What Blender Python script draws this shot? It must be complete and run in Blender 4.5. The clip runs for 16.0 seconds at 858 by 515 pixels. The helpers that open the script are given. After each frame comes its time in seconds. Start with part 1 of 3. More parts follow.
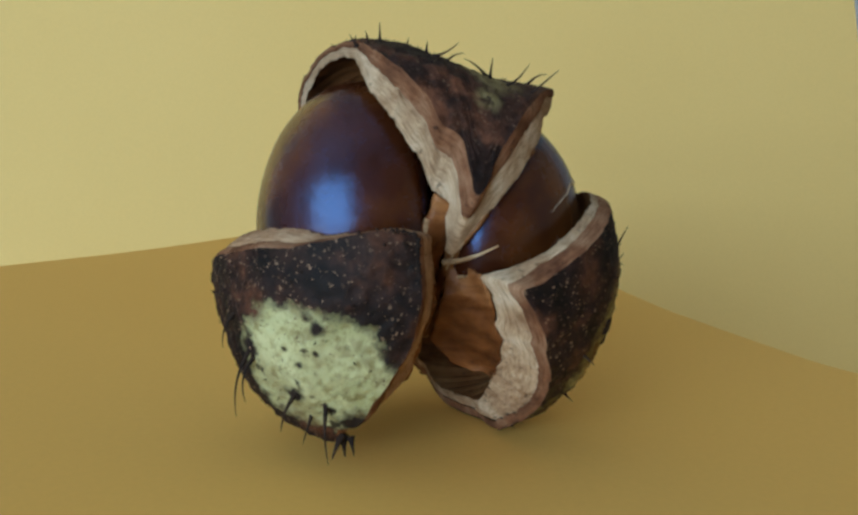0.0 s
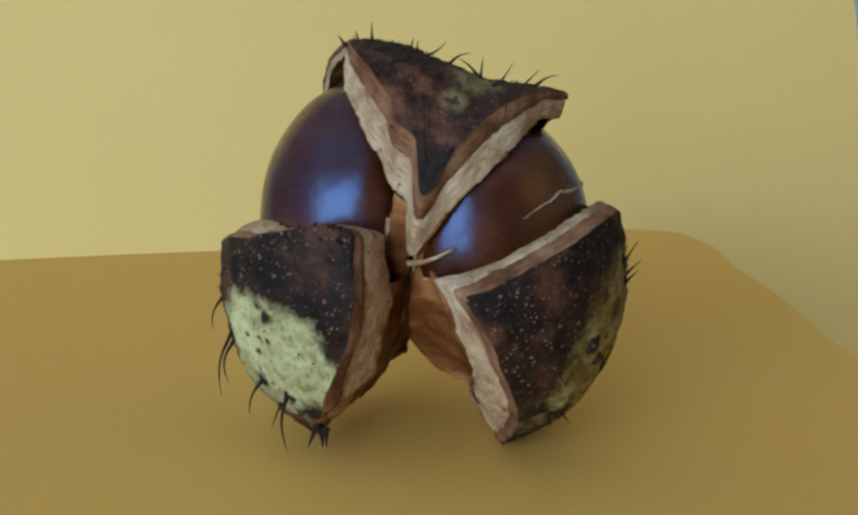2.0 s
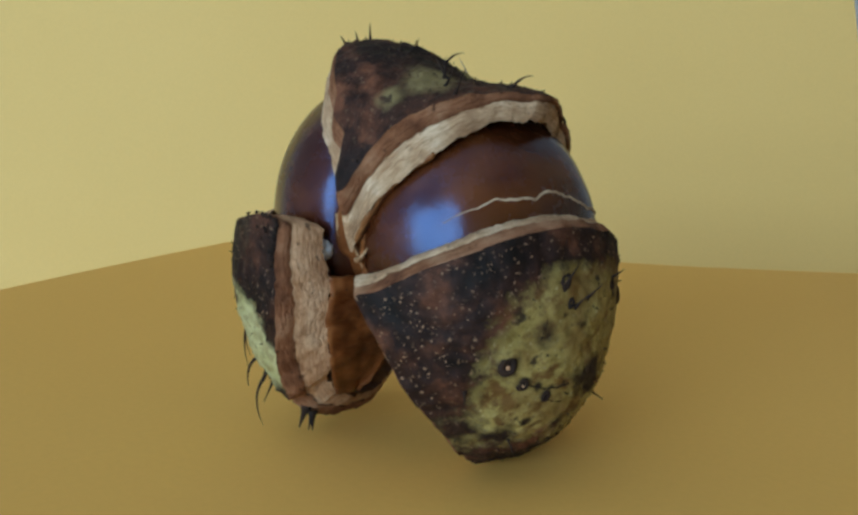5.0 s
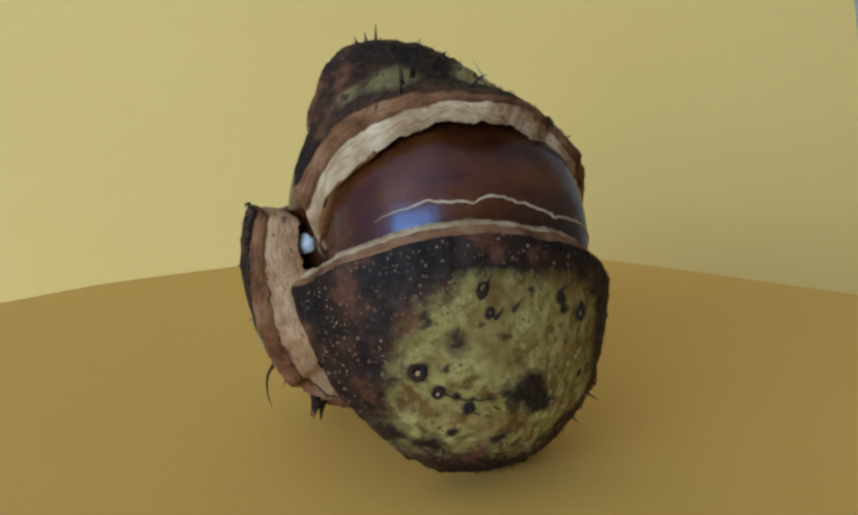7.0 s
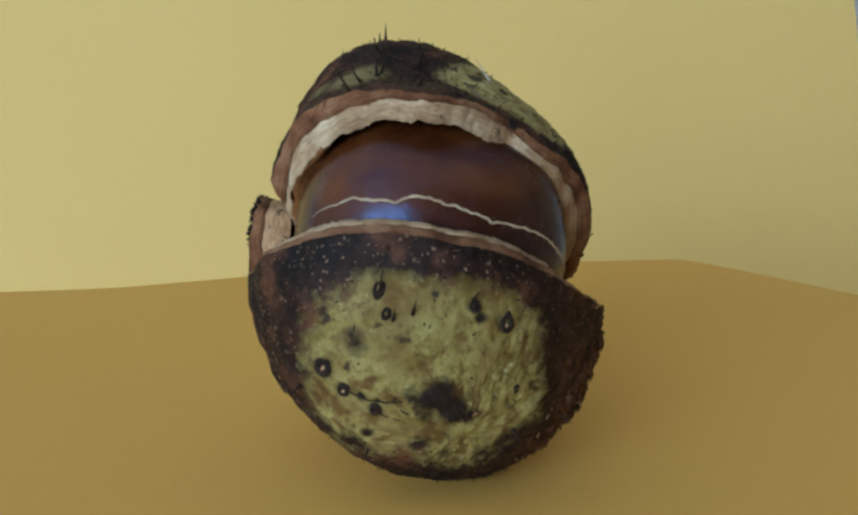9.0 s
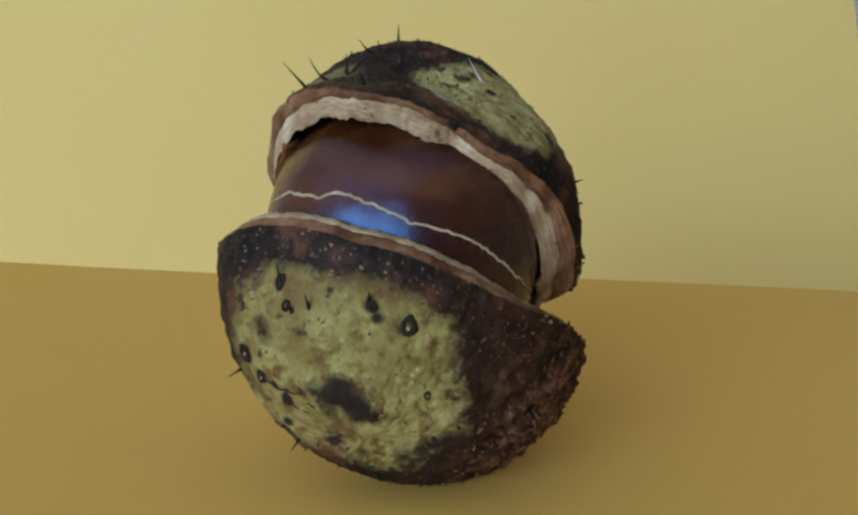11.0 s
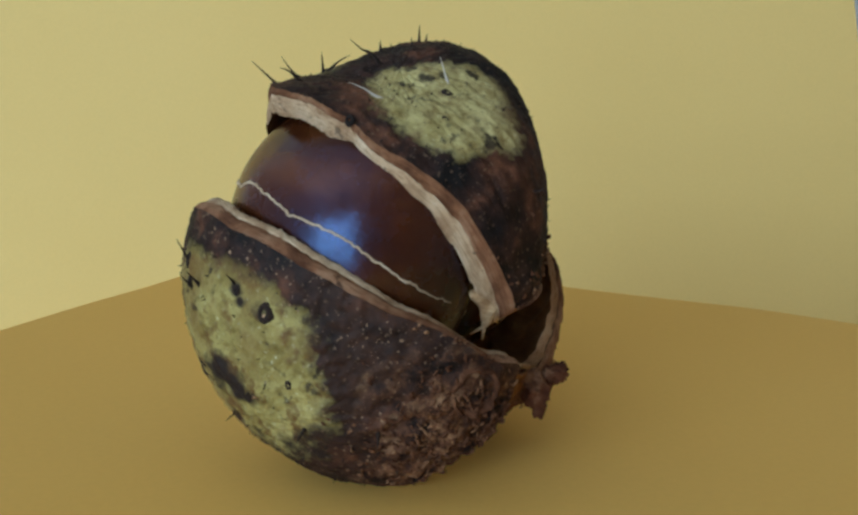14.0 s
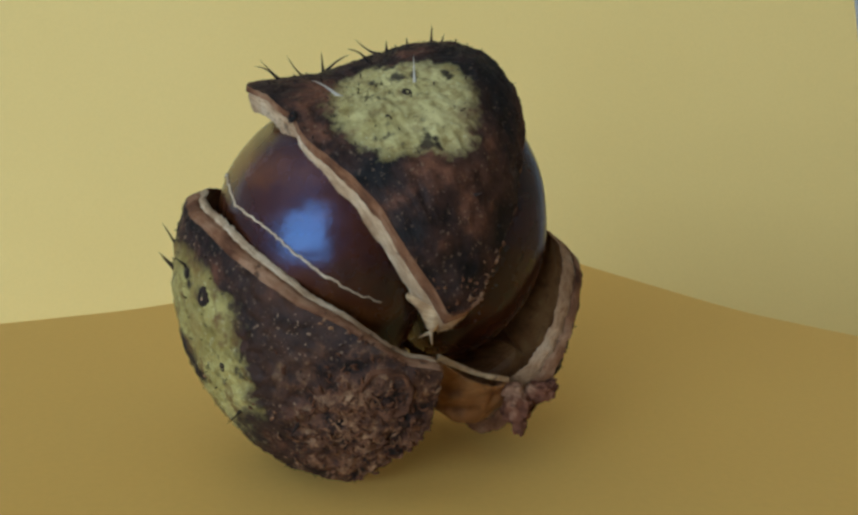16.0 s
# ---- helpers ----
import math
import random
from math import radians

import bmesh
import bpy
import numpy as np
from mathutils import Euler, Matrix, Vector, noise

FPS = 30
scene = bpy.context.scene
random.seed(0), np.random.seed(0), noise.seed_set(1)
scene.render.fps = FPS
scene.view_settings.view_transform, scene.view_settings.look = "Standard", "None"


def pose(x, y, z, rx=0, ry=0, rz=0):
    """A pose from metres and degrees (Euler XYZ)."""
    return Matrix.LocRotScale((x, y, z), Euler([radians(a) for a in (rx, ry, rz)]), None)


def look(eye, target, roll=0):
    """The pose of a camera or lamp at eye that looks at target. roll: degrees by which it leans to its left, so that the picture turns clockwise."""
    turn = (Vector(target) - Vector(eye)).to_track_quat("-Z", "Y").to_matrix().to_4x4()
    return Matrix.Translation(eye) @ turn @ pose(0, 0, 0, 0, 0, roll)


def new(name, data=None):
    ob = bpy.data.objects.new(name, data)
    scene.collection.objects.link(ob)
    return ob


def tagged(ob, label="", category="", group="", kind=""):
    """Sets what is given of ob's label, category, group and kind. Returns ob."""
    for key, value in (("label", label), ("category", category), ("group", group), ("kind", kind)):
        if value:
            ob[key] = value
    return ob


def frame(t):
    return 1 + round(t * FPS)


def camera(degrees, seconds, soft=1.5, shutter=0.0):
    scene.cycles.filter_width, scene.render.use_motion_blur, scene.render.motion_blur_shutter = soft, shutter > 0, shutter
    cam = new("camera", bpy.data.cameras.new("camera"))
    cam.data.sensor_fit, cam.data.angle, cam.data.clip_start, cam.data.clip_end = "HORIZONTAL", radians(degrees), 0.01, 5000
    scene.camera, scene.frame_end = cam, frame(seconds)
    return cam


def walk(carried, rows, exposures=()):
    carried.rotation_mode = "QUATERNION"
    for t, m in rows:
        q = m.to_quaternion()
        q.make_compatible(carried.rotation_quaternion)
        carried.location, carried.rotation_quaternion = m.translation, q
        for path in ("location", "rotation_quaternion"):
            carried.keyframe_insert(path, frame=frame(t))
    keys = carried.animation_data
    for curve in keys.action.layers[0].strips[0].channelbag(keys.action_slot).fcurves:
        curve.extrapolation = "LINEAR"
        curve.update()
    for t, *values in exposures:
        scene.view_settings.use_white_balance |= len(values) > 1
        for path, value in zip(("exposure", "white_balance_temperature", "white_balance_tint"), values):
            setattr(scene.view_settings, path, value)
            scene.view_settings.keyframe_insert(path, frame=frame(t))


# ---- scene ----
# camera: stands still before a turning card
cam = camera(43.8, 16.0, soft=2.8)
EYE = (0.0, -0.137, 0.051)
YAW, PITCH = -1.504, -10.673
AIM = (EYE[0] - math.sin(radians(YAW)) * math.cos(radians(PITCH)), EYE[1] + math.cos(radians(YAW)) * math.cos(radians(PITCH)), EYE[2] + math.sin(radians(PITCH)))
walk(cam, [(0.0, look(EYE, AIM, 1.74)), (16.0, look(EYE, AIM, 1.74))])
SPIN = -11.029  # degrees a second

# ---- light ----
world = bpy.data.worlds.new("world")
scene.world = world
world.use_nodes = True
wn = world.node_tree
sky = wn.nodes.new("ShaderNodeTexSky")
sky.sky_type, sky.sun_disc, sky.sun_elevation, sky.sun_rotation = "NISHITA", False, radians(35), radians(250)
wn.links.new(sky.outputs["Color"], wn.nodes["Background"].inputs["Color"])
wn.nodes["Background"].inputs["Strength"].default_value = 0.1
scene.view_settings.exposure = 0.0


def area(name, m, sx, sy, watts, colour):
    data = bpy.data.lights.new(name, "AREA")
    data.shape, data.size, data.size_y, data.energy, data.color = "RECTANGLE", sx, sy, watts, colour
    ob = new(name, data)
    ob.matrix_world = m
    return ob


area("window_light", look((-1.55, -2.18, 0.46), (-1.55, 0, 0.1)), 2.3, 1.32, 84, (0.585, 0.81, 1.0))


# ---- materials ----
def tree(name, rough=0.6, spec=0.5, coat=0.0):
    mat = bpy.data.materials.new(name)
    mat.use_nodes = True
    b = mat.node_tree.nodes["Principled BSDF"]
    b.inputs["Roughness"].default_value = rough
    b.inputs["Specular IOR Level"].default_value = spec
    b.inputs["Coat Weight"].default_value = coat
    return mat, mat.node_tree, b


def node(nt, kind, ins=(), **props):
    n = nt.nodes.new(kind)
    for k, v in props.items():
        setattr(n, k, v)
    for k, v in dict(ins).items():
        if hasattr(v, "is_output"):
            nt.links.new(v, n.inputs[k])
        else:
            n.inputs[k].default_value = v
    return n


def coords(nt):
    return node(nt, "ShaderNodeTexCoord").outputs["Object"]


def noise_tex(nt, vec, scale, detail=4, rough=0.55, out="Fac"):
    return node(nt, "ShaderNodeTexNoise", {"Vector": vec, "Scale": scale, "Detail": detail, "Roughness": rough}).outputs[out]


def ramp(nt, fac, *stops):
    n = node(nt, "ShaderNodeValToRGB", {"Fac": fac})
    el = n.color_ramp.elements
    while len(el) < len(stops):
        el.new(0.5)
    for e, (p, c) in zip(el, stops):
        e.position = p
        e.color = (*c, 1) if len(c) == 3 else c
    return n.outputs["Color"]


def mix(nt, fac, a, b, mode="MIX"):
    n = node(nt, "ShaderNodeMix", data_type="RGBA", blend_type=mode)
    for s, v in ((0, fac), (6, a), (7, b)):
        if hasattr(v, "is_output"):
            nt.links.new(v, n.inputs[s])
        else:
            n.inputs[s].default_value = v if s == 0 else (*v, 1)
    return n.outputs[2]


def maths(nt, op, a, b=0.0, clamp=False):
    n = node(nt, "ShaderNodeMath", operation=op, use_clamp=clamp)
    for s, v in ((0, a), (1, b)):
        if hasattr(v, "is_output"):
            nt.links.new(v, n.inputs[s])
        else:
            n.inputs[s].default_value = v
    return n.outputs[0]


def bump(nt, b, height, strength, dist):
    n = node(nt, "ShaderNodeBump", {"Height": height, "Strength": strength, "Distance": dist})
    nt.links.new(n.outputs["Normal"], b.inputs["Normal"])


def paper(name, c1, c2, rough=0.75):
    mat, nt, b = tree(name, rough, 0.25)
    v = coords(nt)
    big = noise_tex(nt, v, 9, 3)
    fine = noise_tex(nt, v, 900, 3)
    col = mix(nt, maths(nt, "MULTIPLY", big, 0.6), c1, c2)
    col = mix(nt, 0.12, col, ramp(nt, fine, (0.3, (0.75, 0.75, 0.75)), (0.7, (1, 1, 1))), "MULTIPLY")
    nt.links.new(col, b.inputs["Base Color"])
    bump(nt, b, fine, 0.15, 0.0002)
    return mat


def plain(name, c1, c2, scale, rough=0.7, bumpy=0.1, dist=0.001):
    mat, nt, b = tree(name, rough, 0.3)
    v = coords(nt)
    n = noise_tex(nt, v, scale, 6)
    nt.links.new(ramp(nt, n, (0.3, c1), (0.7, c2)), b.inputs["Base Color"])
    bump(nt, b, n, bumpy, dist)
    return mat


def fibrous(name, dark, mid_c, light, scale, rough, fleck, dist=0.0008, along=False):
    """Torn plant tissue: three tones, fine fibres across, dark flecks."""
    mat, nt, b = tree(name, rough, 0.2)
    v = coords(nt)
    warp = node(nt, "ShaderNodeVectorMath", {0: v, 1: node(nt, "ShaderNodeVectorMath", {0: noise_tex(nt, v, 120, 3, out="Color"), "Scale": 0.004}, operation="SCALE").outputs[0]}, operation="ADD").outputs[0]
    fib = noise_tex(nt, node(nt, "ShaderNodeMapping", {"Vector": warp, "Scale": (0.45, 0.45, 1.8)}).outputs[0], scale * 3.2, 5, 0.65)
    if along:
        fib = noise_tex(nt, node(nt, "ShaderNodeAttribute", attribute_name="fibre").outputs["Vector"], 1.0, 6, 0.62)
    soft = noise_tex(nt, v, scale * 0.7, 5, 0.6)
    col = ramp(nt, soft, (0.30, dark), (0.50, mid_c), (0.68, light))
    col = mix(nt, 0.8, col, ramp(nt, fib, (0.33, (0.50, 0.39, 0.30)), (0.55, (1, 1, 1))), "MULTIPLY")
    spec = ramp(nt, noise_tex(nt, v, 800, 2, 0.5), (0.66, (0, 0, 0)), (0.72, (fleck, fleck, fleck)))
    col = mix(nt, spec, col, (0.03, 0.014, 0.010))
    nt.links.new(col, b.inputs["Base Color"])
    bump(nt, b, maths(nt, "ADD", maths(nt, "MULTIPLY", fib, 0.7), soft), 0.9, dist)
    return mat


def spots(nt, v, wob, places):
    """A mask of ragged round spots: (x, y, z, radius) in millimetres."""
    best = None
    for x, y, z, r in places:
        d = node(nt, "ShaderNodeVectorMath", {0: v, 1: (x * 0.001, y * 0.001, z * 0.001)}, operation="DISTANCE").outputs["Value"]
        d = maths(nt, "DIVIDE", d, r * 0.001)
        best = d if best is None else maths(nt, "MINIMUM", best, d)
    return ramp(nt, maths(nt, "MULTIPLY", maths(nt, "ADD", best, wob), 0.5), (0.28, (1, 1, 1)), (0.60, (0, 0, 0)))


def husk(name, patch, radii, axes, green1, green2, dark_spots, faint=(), crust=(), speck=0.8, tone=1.0, fade=0.72, dirt=1.0):
    """Dark rough husk with pale specks, and one green patch round a point of the shell."""
    mat, nt, b = tree(name, 0.66, 0.2)
    v = coords(nt)
    fine = noise_tex(nt, v, 520, 6, 0.65)
    mid = noise_tex(nt, v, 150, 5, 0.6)
    wide = noise_tex(nt, v, 55, 4)
    brown = ramp(nt, mid, (0.38, (0.008, 0.005, 0.0045)), (0.53, (0.028, 0.012, 0.009)), (0.68, (0.13, 0.048, 0.025)))
    brown = mix(nt, ramp(nt, wide, (0.50, (0, 0, 0)), (0.70, (0.6, 0.6, 0.6))), brown, (0.088, 0.034, 0.019))
    brown = mix(nt, 0.7, brown, ramp(nt, fine, (0.36, (0.22, 0.18, 0.17)), (0.58, (1, 1, 1))), "MULTIPLY")
    shake = node(nt, "ShaderNodeVectorMath", {0: v, 1: node(nt, "ShaderNodeVectorMath", {0: noise_tex(nt, v, 700, 2, out="Color"), "Scale": 0.0012}, operation="SCALE").outputs[0]}, operation="ADD").outputs[0]
    brown = mix(nt, 1.0, brown, (tone, tone, tone), "MULTIPLY")
    cell = node(nt, "ShaderNodeTexVoronoi", {"Vector": shake, "Scale": 1800, "Randomness": 1.0})
    rnd = node(nt, "ShaderNodeSeparateColor", {"Color": cell.outputs["Color"]})
    size = maths(nt, "ADD", maths(nt, "MULTIPLY", rnd.outputs[1], 0.30), 0.06)
    dot = maths(nt, "MULTIPLY", maths(nt, "LESS_THAN", cell.outputs["Distance"], size), maths(nt, "GREATER_THAN", rnd.outputs[0], 0.12))
    dense = ramp(nt, noise_tex(nt, v, 90, 2), (0.26, (0, 0, 0)), (0.44, (1, 1, 1)))
    dotb = maths(nt, "MULTIPLY", dot, dense)
    brown = mix(nt, maths(nt, "MULTIPLY", maths(nt, "MULTIPLY", dotb, speck), maths(nt, "ADD", maths(nt, "MULTIPLY", rnd.outputs[2], 0.85), 0.15)), brown, (0.30, 0.18, 0.11))
    blotch = noise_tex(nt, v, 190, 5, 0.65)
    green = ramp(nt, maths(nt, "ADD", maths(nt, "MULTIPLY", wide, 0.45), maths(nt, "MULTIPLY", blotch, 0.55)), (0.38, green1), (0.60, green2))
    gd = ramp(nt, fine, (0.36, (0.42, 0.33, 0.22)), (0.50, (1, 1, 1)))
    green = mix(nt, 0.7, green, gd, "MULTIPLY")
    green = mix(nt, maths(nt, "MULTIPLY", maths(nt, "MULTIPLY", dot, rnd.outputs[2]), 0.55), green, (0.60, 0.56, 0.34))
    green = mix(nt, maths(nt, "MULTIPLY", maths(nt, "MULTIPLY", dotb, maths(nt, "GREATER_THAN", rnd.outputs[2], 0.8)), 0.7), green, (0.09, 0.040, 0.014))
    rust = ramp(nt, noise_tex(nt, v, 340, 4, 0.6), (0.52, (0, 0, 0)), (0.64, (0.9 * dirt, 0.9 * dirt, 0.9 * dirt)))
    green = mix(nt, rust, green, (0.12, 0.055, 0.017))
    stain = ramp(nt, noise_tex(nt, v, 130, 5, 0.7), (0.48, (0, 0, 0)), (0.66, (0.8 * dirt, 0.8 * dirt, 0.8 * dirt)))
    green = mix(nt, stain, green, (0.17, 0.095, 0.028))
    black = ramp(nt, noise_tex(nt, v, 400, 3, 0.5), (0.62, (0, 0, 0)), (0.70, (0.9, 0.9, 0.9)))
    green = mix(nt, black, green, (0.02, 0.012, 0.010))
    wob = maths(nt, "MULTIPLY", maths(nt, "SUBTRACT", noise_tex(nt, v, 450, 4, 0.6), 0.5), 1.6)
    green = mix(nt, spots(nt, v, wob, dark_spots), green, (0.022, 0.013, 0.010))
    # patch: an oval in two directions along the shell, with a ragged border
    rel = node(nt, "ShaderNodeVectorMath", {0: v, 1: patch}, operation="SUBTRACT").outputs[0]
    terms = []
    for axis, (lo, hi) in zip(axes, radii):
        d = node(nt, "ShaderNodeVectorMath", {0: rel, 1: axis}, operation="DOT_PRODUCT").outputs["Value"]
        d = maths(nt, "DIVIDE", d, lo)
        terms.append(maths(nt, "POWER", maths(nt, "ABSOLUTE", d), hi))
    dist = maths(nt, "ADD", terms[0], terms[1])
    ragged = maths(nt, "MULTIPLY", maths(nt, "SUBTRACT", mid, 0.5), 1.3)
    ragged = maths(nt, "ADD", ragged, maths(nt, "MULTIPLY", maths(nt, "SUBTRACT", wide, 0.5), 1.2))
    ragged = maths(nt, "ADD", ragged, maths(nt, "MULTIPLY", maths(nt, "SUBTRACT", fine, 0.5), 1.3))
    mask = ramp(nt, maths(nt, "ADD", dist, ragged), (fade, (1, 1, 1)), (1.0, (0, 0, 0)))
    col = mix(nt, mask, brown, green)
    if faint:
        col = mix(nt, maths(nt, "MULTIPLY", spots(nt, v, maths(nt, "MULTIPLY", maths(nt, "SUBTRACT", mid, 0.5), 2.4), faint), 0.4), col, green)
    hgt = maths(nt, "ADD", maths(nt, "MULTIPLY", fine, 0.6), maths(nt, "ADD", mid, maths(nt, "MULTIPLY", dotb, 0.4)))
    if crust:
        flake = noise_tex(nt, shake, 300, 7, 0.72)
        chip = ramp(nt, flake, (0.41, (0.007, 0.0035, 0.0035)), (0.48, (0.075, 0.028, 0.015)), (0.55, (0.21, 0.085, 0.038)), (0.65, (0.52, 0.29, 0.15)))
        where = spots(nt, v, maths(nt, "MULTIPLY", maths(nt, "SUBTRACT", mid, 0.5), 1.8), crust)
        col = mix(nt, maths(nt, "MULTIPLY", where, 0.85), col, mix(nt, 0.8, chip, ramp(nt, fine, (0.35, (0.25, 0.2, 0.2)), (0.6, (1, 1, 1))), "MULTIPLY"))
        hgt = maths(nt, "ADD", hgt, maths(nt, "MULTIPLY", maths(nt, "MULTIPLY", flake, where), 2.5))
    nt.links.new(col, b.inputs["Base Color"])
    bump(nt, b, hgt, 0.6, 0.0006)
    return mat


def nut_skin(name):
    mat, nt, b = tree(name, 0.26, 0.72)
    # the blue of the window's highlight is put into the gloss tint
    b.inputs["Specular Tint"].default_value = (0.20, 0.46, 1.0, 1.0)
    v = coords(nt)
    streak = node(nt, "ShaderNodeMapping", {"Vector": v, "Scale": (1.0, 0.35, 1.0)}).outputs[0]
    n1 = noise_tex(nt, streak, 70, 5)
    n2 = noise_tex(nt, v, 300, 5)
    col = ramp(nt, n1, (0.3, (0.018, 0.0045, 0.0018)), (0.55, (0.060, 0.015, 0.004)), (0.75, (0.16, 0.05, 0.012)))
    glow = noise_tex(nt, v, 38, 3)
    col = mix(nt, ramp(nt, glow, (0.48, (0, 0, 0)), (0.68, (0.7, 0.7, 0.7))), col, (0.23, 0.080, 0.016))
    col = mix(nt, 0.18, col, ramp(nt, n2, (0.3, (0.6, 0.6, 0.6)), (0.6, (1, 1, 1))), "MULTIPLY")
    nt.links.new(col, b.inputs["Base Color"])
    nt.links.new(ramp(nt, n2, (0.3, (0.21, 0.21, 0.21)), (0.7, (0.31, 0.31, 0.31))), b.inputs["Roughness"])
    bump(nt, b, maths(nt, "ADD", n2, maths(nt, "MULTIPLY", n1, 3.0)), 0.2, 0.0005)
    return mat


YELLOW_CARD = paper("yellow_card", (0.86, 0.478, 0.112), (0.91, 0.53, 0.142))
YELLOW_WALL = paper("yellow_sheet", (0.785, 0.52, 0.178), (0.845, 0.575, 0.213))
WALL_BOUNCE = plain("bounce_wall", (0.66, 0.43, 0.22), (0.72, 0.48, 0.26), 8)
ROOM_WALL = plain("room_wall", (0.42, 0.42, 0.43), (0.47, 0.47, 0.48), 8)
CEILING = plain("ceiling_paint", (0.82, 0.81, 0.79), (0.87, 0.86, 0.84), 8)
WALL_PALE = plain("pale_wall", (0.70, 0.72, 0.75), (0.76, 0.78, 0.80), 8)
ROOM_FLOOR = plain("room_floor", (0.22, 0.15, 0.09), (0.32, 0.22, 0.13), 12)
TABLE_TOP = plain("table_top", (0.30, 0.20, 0.12), (0.42, 0.30, 0.18), 20)
BLACK = plain("black_plastic", (0.02, 0.02, 0.02), (0.03, 0.03, 0.03), 60, 0.4)
FRAME_WHITE = plain("white_paint", (0.75, 0.75, 0.75), (0.82, 0.82, 0.82), 30, 0.4)
RIND = fibrous("rind", (0.10, 0.034, 0.016), (0.29, 0.125, 0.062), (0.48, 0.265, 0.155), 240, 0.85, 0.7, along=True)
PITH_TAN = fibrous("pith_tan", (0.29, 0.135, 0.062), (0.53, 0.31, 0.175), (0.68, 0.47, 0.31), 260, 0.88, 0.7, along=True)
PITH = fibrous("pith", (0.34, 0.18, 0.092), (0.62, 0.415, 0.255), (0.80, 0.605, 0.42), 260, 0.9, 0.6, along=True)
LINING = fibrous("lining", (0.085, 0.028, 0.010), (0.24, 0.095, 0.032), (0.40, 0.20, 0.08), 120, 0.5, 0.4, 0.0003)
SEPTUM = fibrous("septum", (0.06, 0.017, 0.006), (0.21, 0.070, 0.021), (0.42, 0.18, 0.066), 130, 0.42, 0.5, 0.0003)
TORN = fibrous("torn_tissue", (0.22, 0.10, 0.045), (0.50, 0.31, 0.165), (0.70, 0.52, 0.34), 220, 0.85, 0.6)
SPINE = plain("spine", (0.010, 0.006, 0.005), (0.035, 0.018, 0.012), 300, 0.9)
CRACK = plain("crack", (0.38, 0.25, 0.15), (0.60, 0.46, 0.32), 500, 0.8)
NUT = nut_skin("nut_skin")


# ---- mesh helpers ----
def mesh_ob(name, verts, faces, material, parent=None, label="", smooth=True):
    me = bpy.data.meshes.new(name)
    me.from_pydata([tuple(v) for v in verts], [], faces)
    me.materials.append(material)
    if smooth:
        me.polygons.foreach_set("use_smooth", [True] * len(me.polygons))
    me.update()
    ob = new(name, me)
    ob.parent = parent
    if label:
        ob["label"] = label
    return ob


def part(name, bm, material, parent, label="", smooth=True):
    me = bpy.data.meshes.new(name)
    bm.to_mesh(me)
    bm.free()
    me.materials.append(material)
    if smooth:
        me.polygons.foreach_set("use_smooth", [True] * len(me.polygons))
    ob = new(name, me)
    ob.parent = parent
    if label:
        ob["label"] = label
    return ob


def grid_faces(nu, nv, wrap):
    """Quads of nv rows of nu points each."""
    out = []
    for j in range(nv - 1):
        for i in range(nu if wrap else nu - 1):
            k = (i + 1) % nu
            out.append((j * nu + i, j * nu + k, (j + 1) * nu + k, (j + 1) * nu + i))
    return out


def box(name, lo, hi, material, bevel=0.0, parent=None, label=""):
    bm = bmesh.new()
    bmesh.ops.create_cube(bm, size=1.0)
    for v in bm.verts:
        v.co = Vector([lo[k] + (v.co[k] + 0.5) * (hi[k] - lo[k]) for k in range(3)])
    if bevel:
        bmesh.ops.bevel(bm, geom=bm.edges[:], offset=bevel, segments=2, affect="EDGES")
    return part(name, bm, material, parent, label, smooth=False)


def tube(points, radii, sides=6):
    """Vertices and faces of a tapered tube through the points."""
    verts, faces = [], []
    pts = [Vector(p) for p in points]
    side = Vector((0.31, 0.77, 0.55))
    for i, p in enumerate(pts):
        d = (pts[min(i + 1, len(pts) - 1)] - pts[max(i - 1, 0)]).normalized()
        u = d.cross(side).normalized()
        w = d.cross(u)
        for k in range(sides):
            a = 2 * math.pi * k / sides
            verts.append(p + (u * math.cos(a) + w * math.sin(a)) * radii[i])
    faces = grid_faces(sides, len(pts), True)
    faces.append(tuple(range(sides - 1, -1, -1)))
    faces.append(tuple(range((len(pts) - 1) * sides, len(pts) * sides)))
    return verts, faces


MM = 0.001

# ---- the room ----
X0, X1, Y0, Y1, Z0, Z1 = -2.8, 2.0, -2.2, 1.6, -0.88, 1.7
tagged(box("floor", (X0, Y0, Z0 - 0.1), (X1, Y1, Z0), ROOM_FLOOR), "brown wooden floor of the room", "floor", kind="structure")
# unseen ceiling, kept near white to bounce light down onto the card
tagged(box("ceiling", (X0, Y0, Z1), (X1, Y1, Z1 + 0.1), CEILING), "unseen plain pale ceiling that bounces light onto the card", "ceiling", kind="structure")
tagged(box("wall_north", (X0 - 0.1, Y1, Z0), (X1 + 0.1, Y1 + 0.1, Z1), WALL_PALE), "plain pale bluish wall behind the yellow sheet", "wall", kind="structure")
# added out of view, ochre so that it throws warm light from the right
tagged(box("wall_east", (X1, Y0, Z0), (X1 + 0.1, Y1, Z1), WALL_BOUNCE), "unseen plain ochre wall added to bounce warm light", "wall", kind="structure")
tagged(box("wall_west", (X0 - 0.1, Y0, Z0), (X0, Y1, Z1), ROOM_WALL), "plain pale wall", "wall", kind="structure")


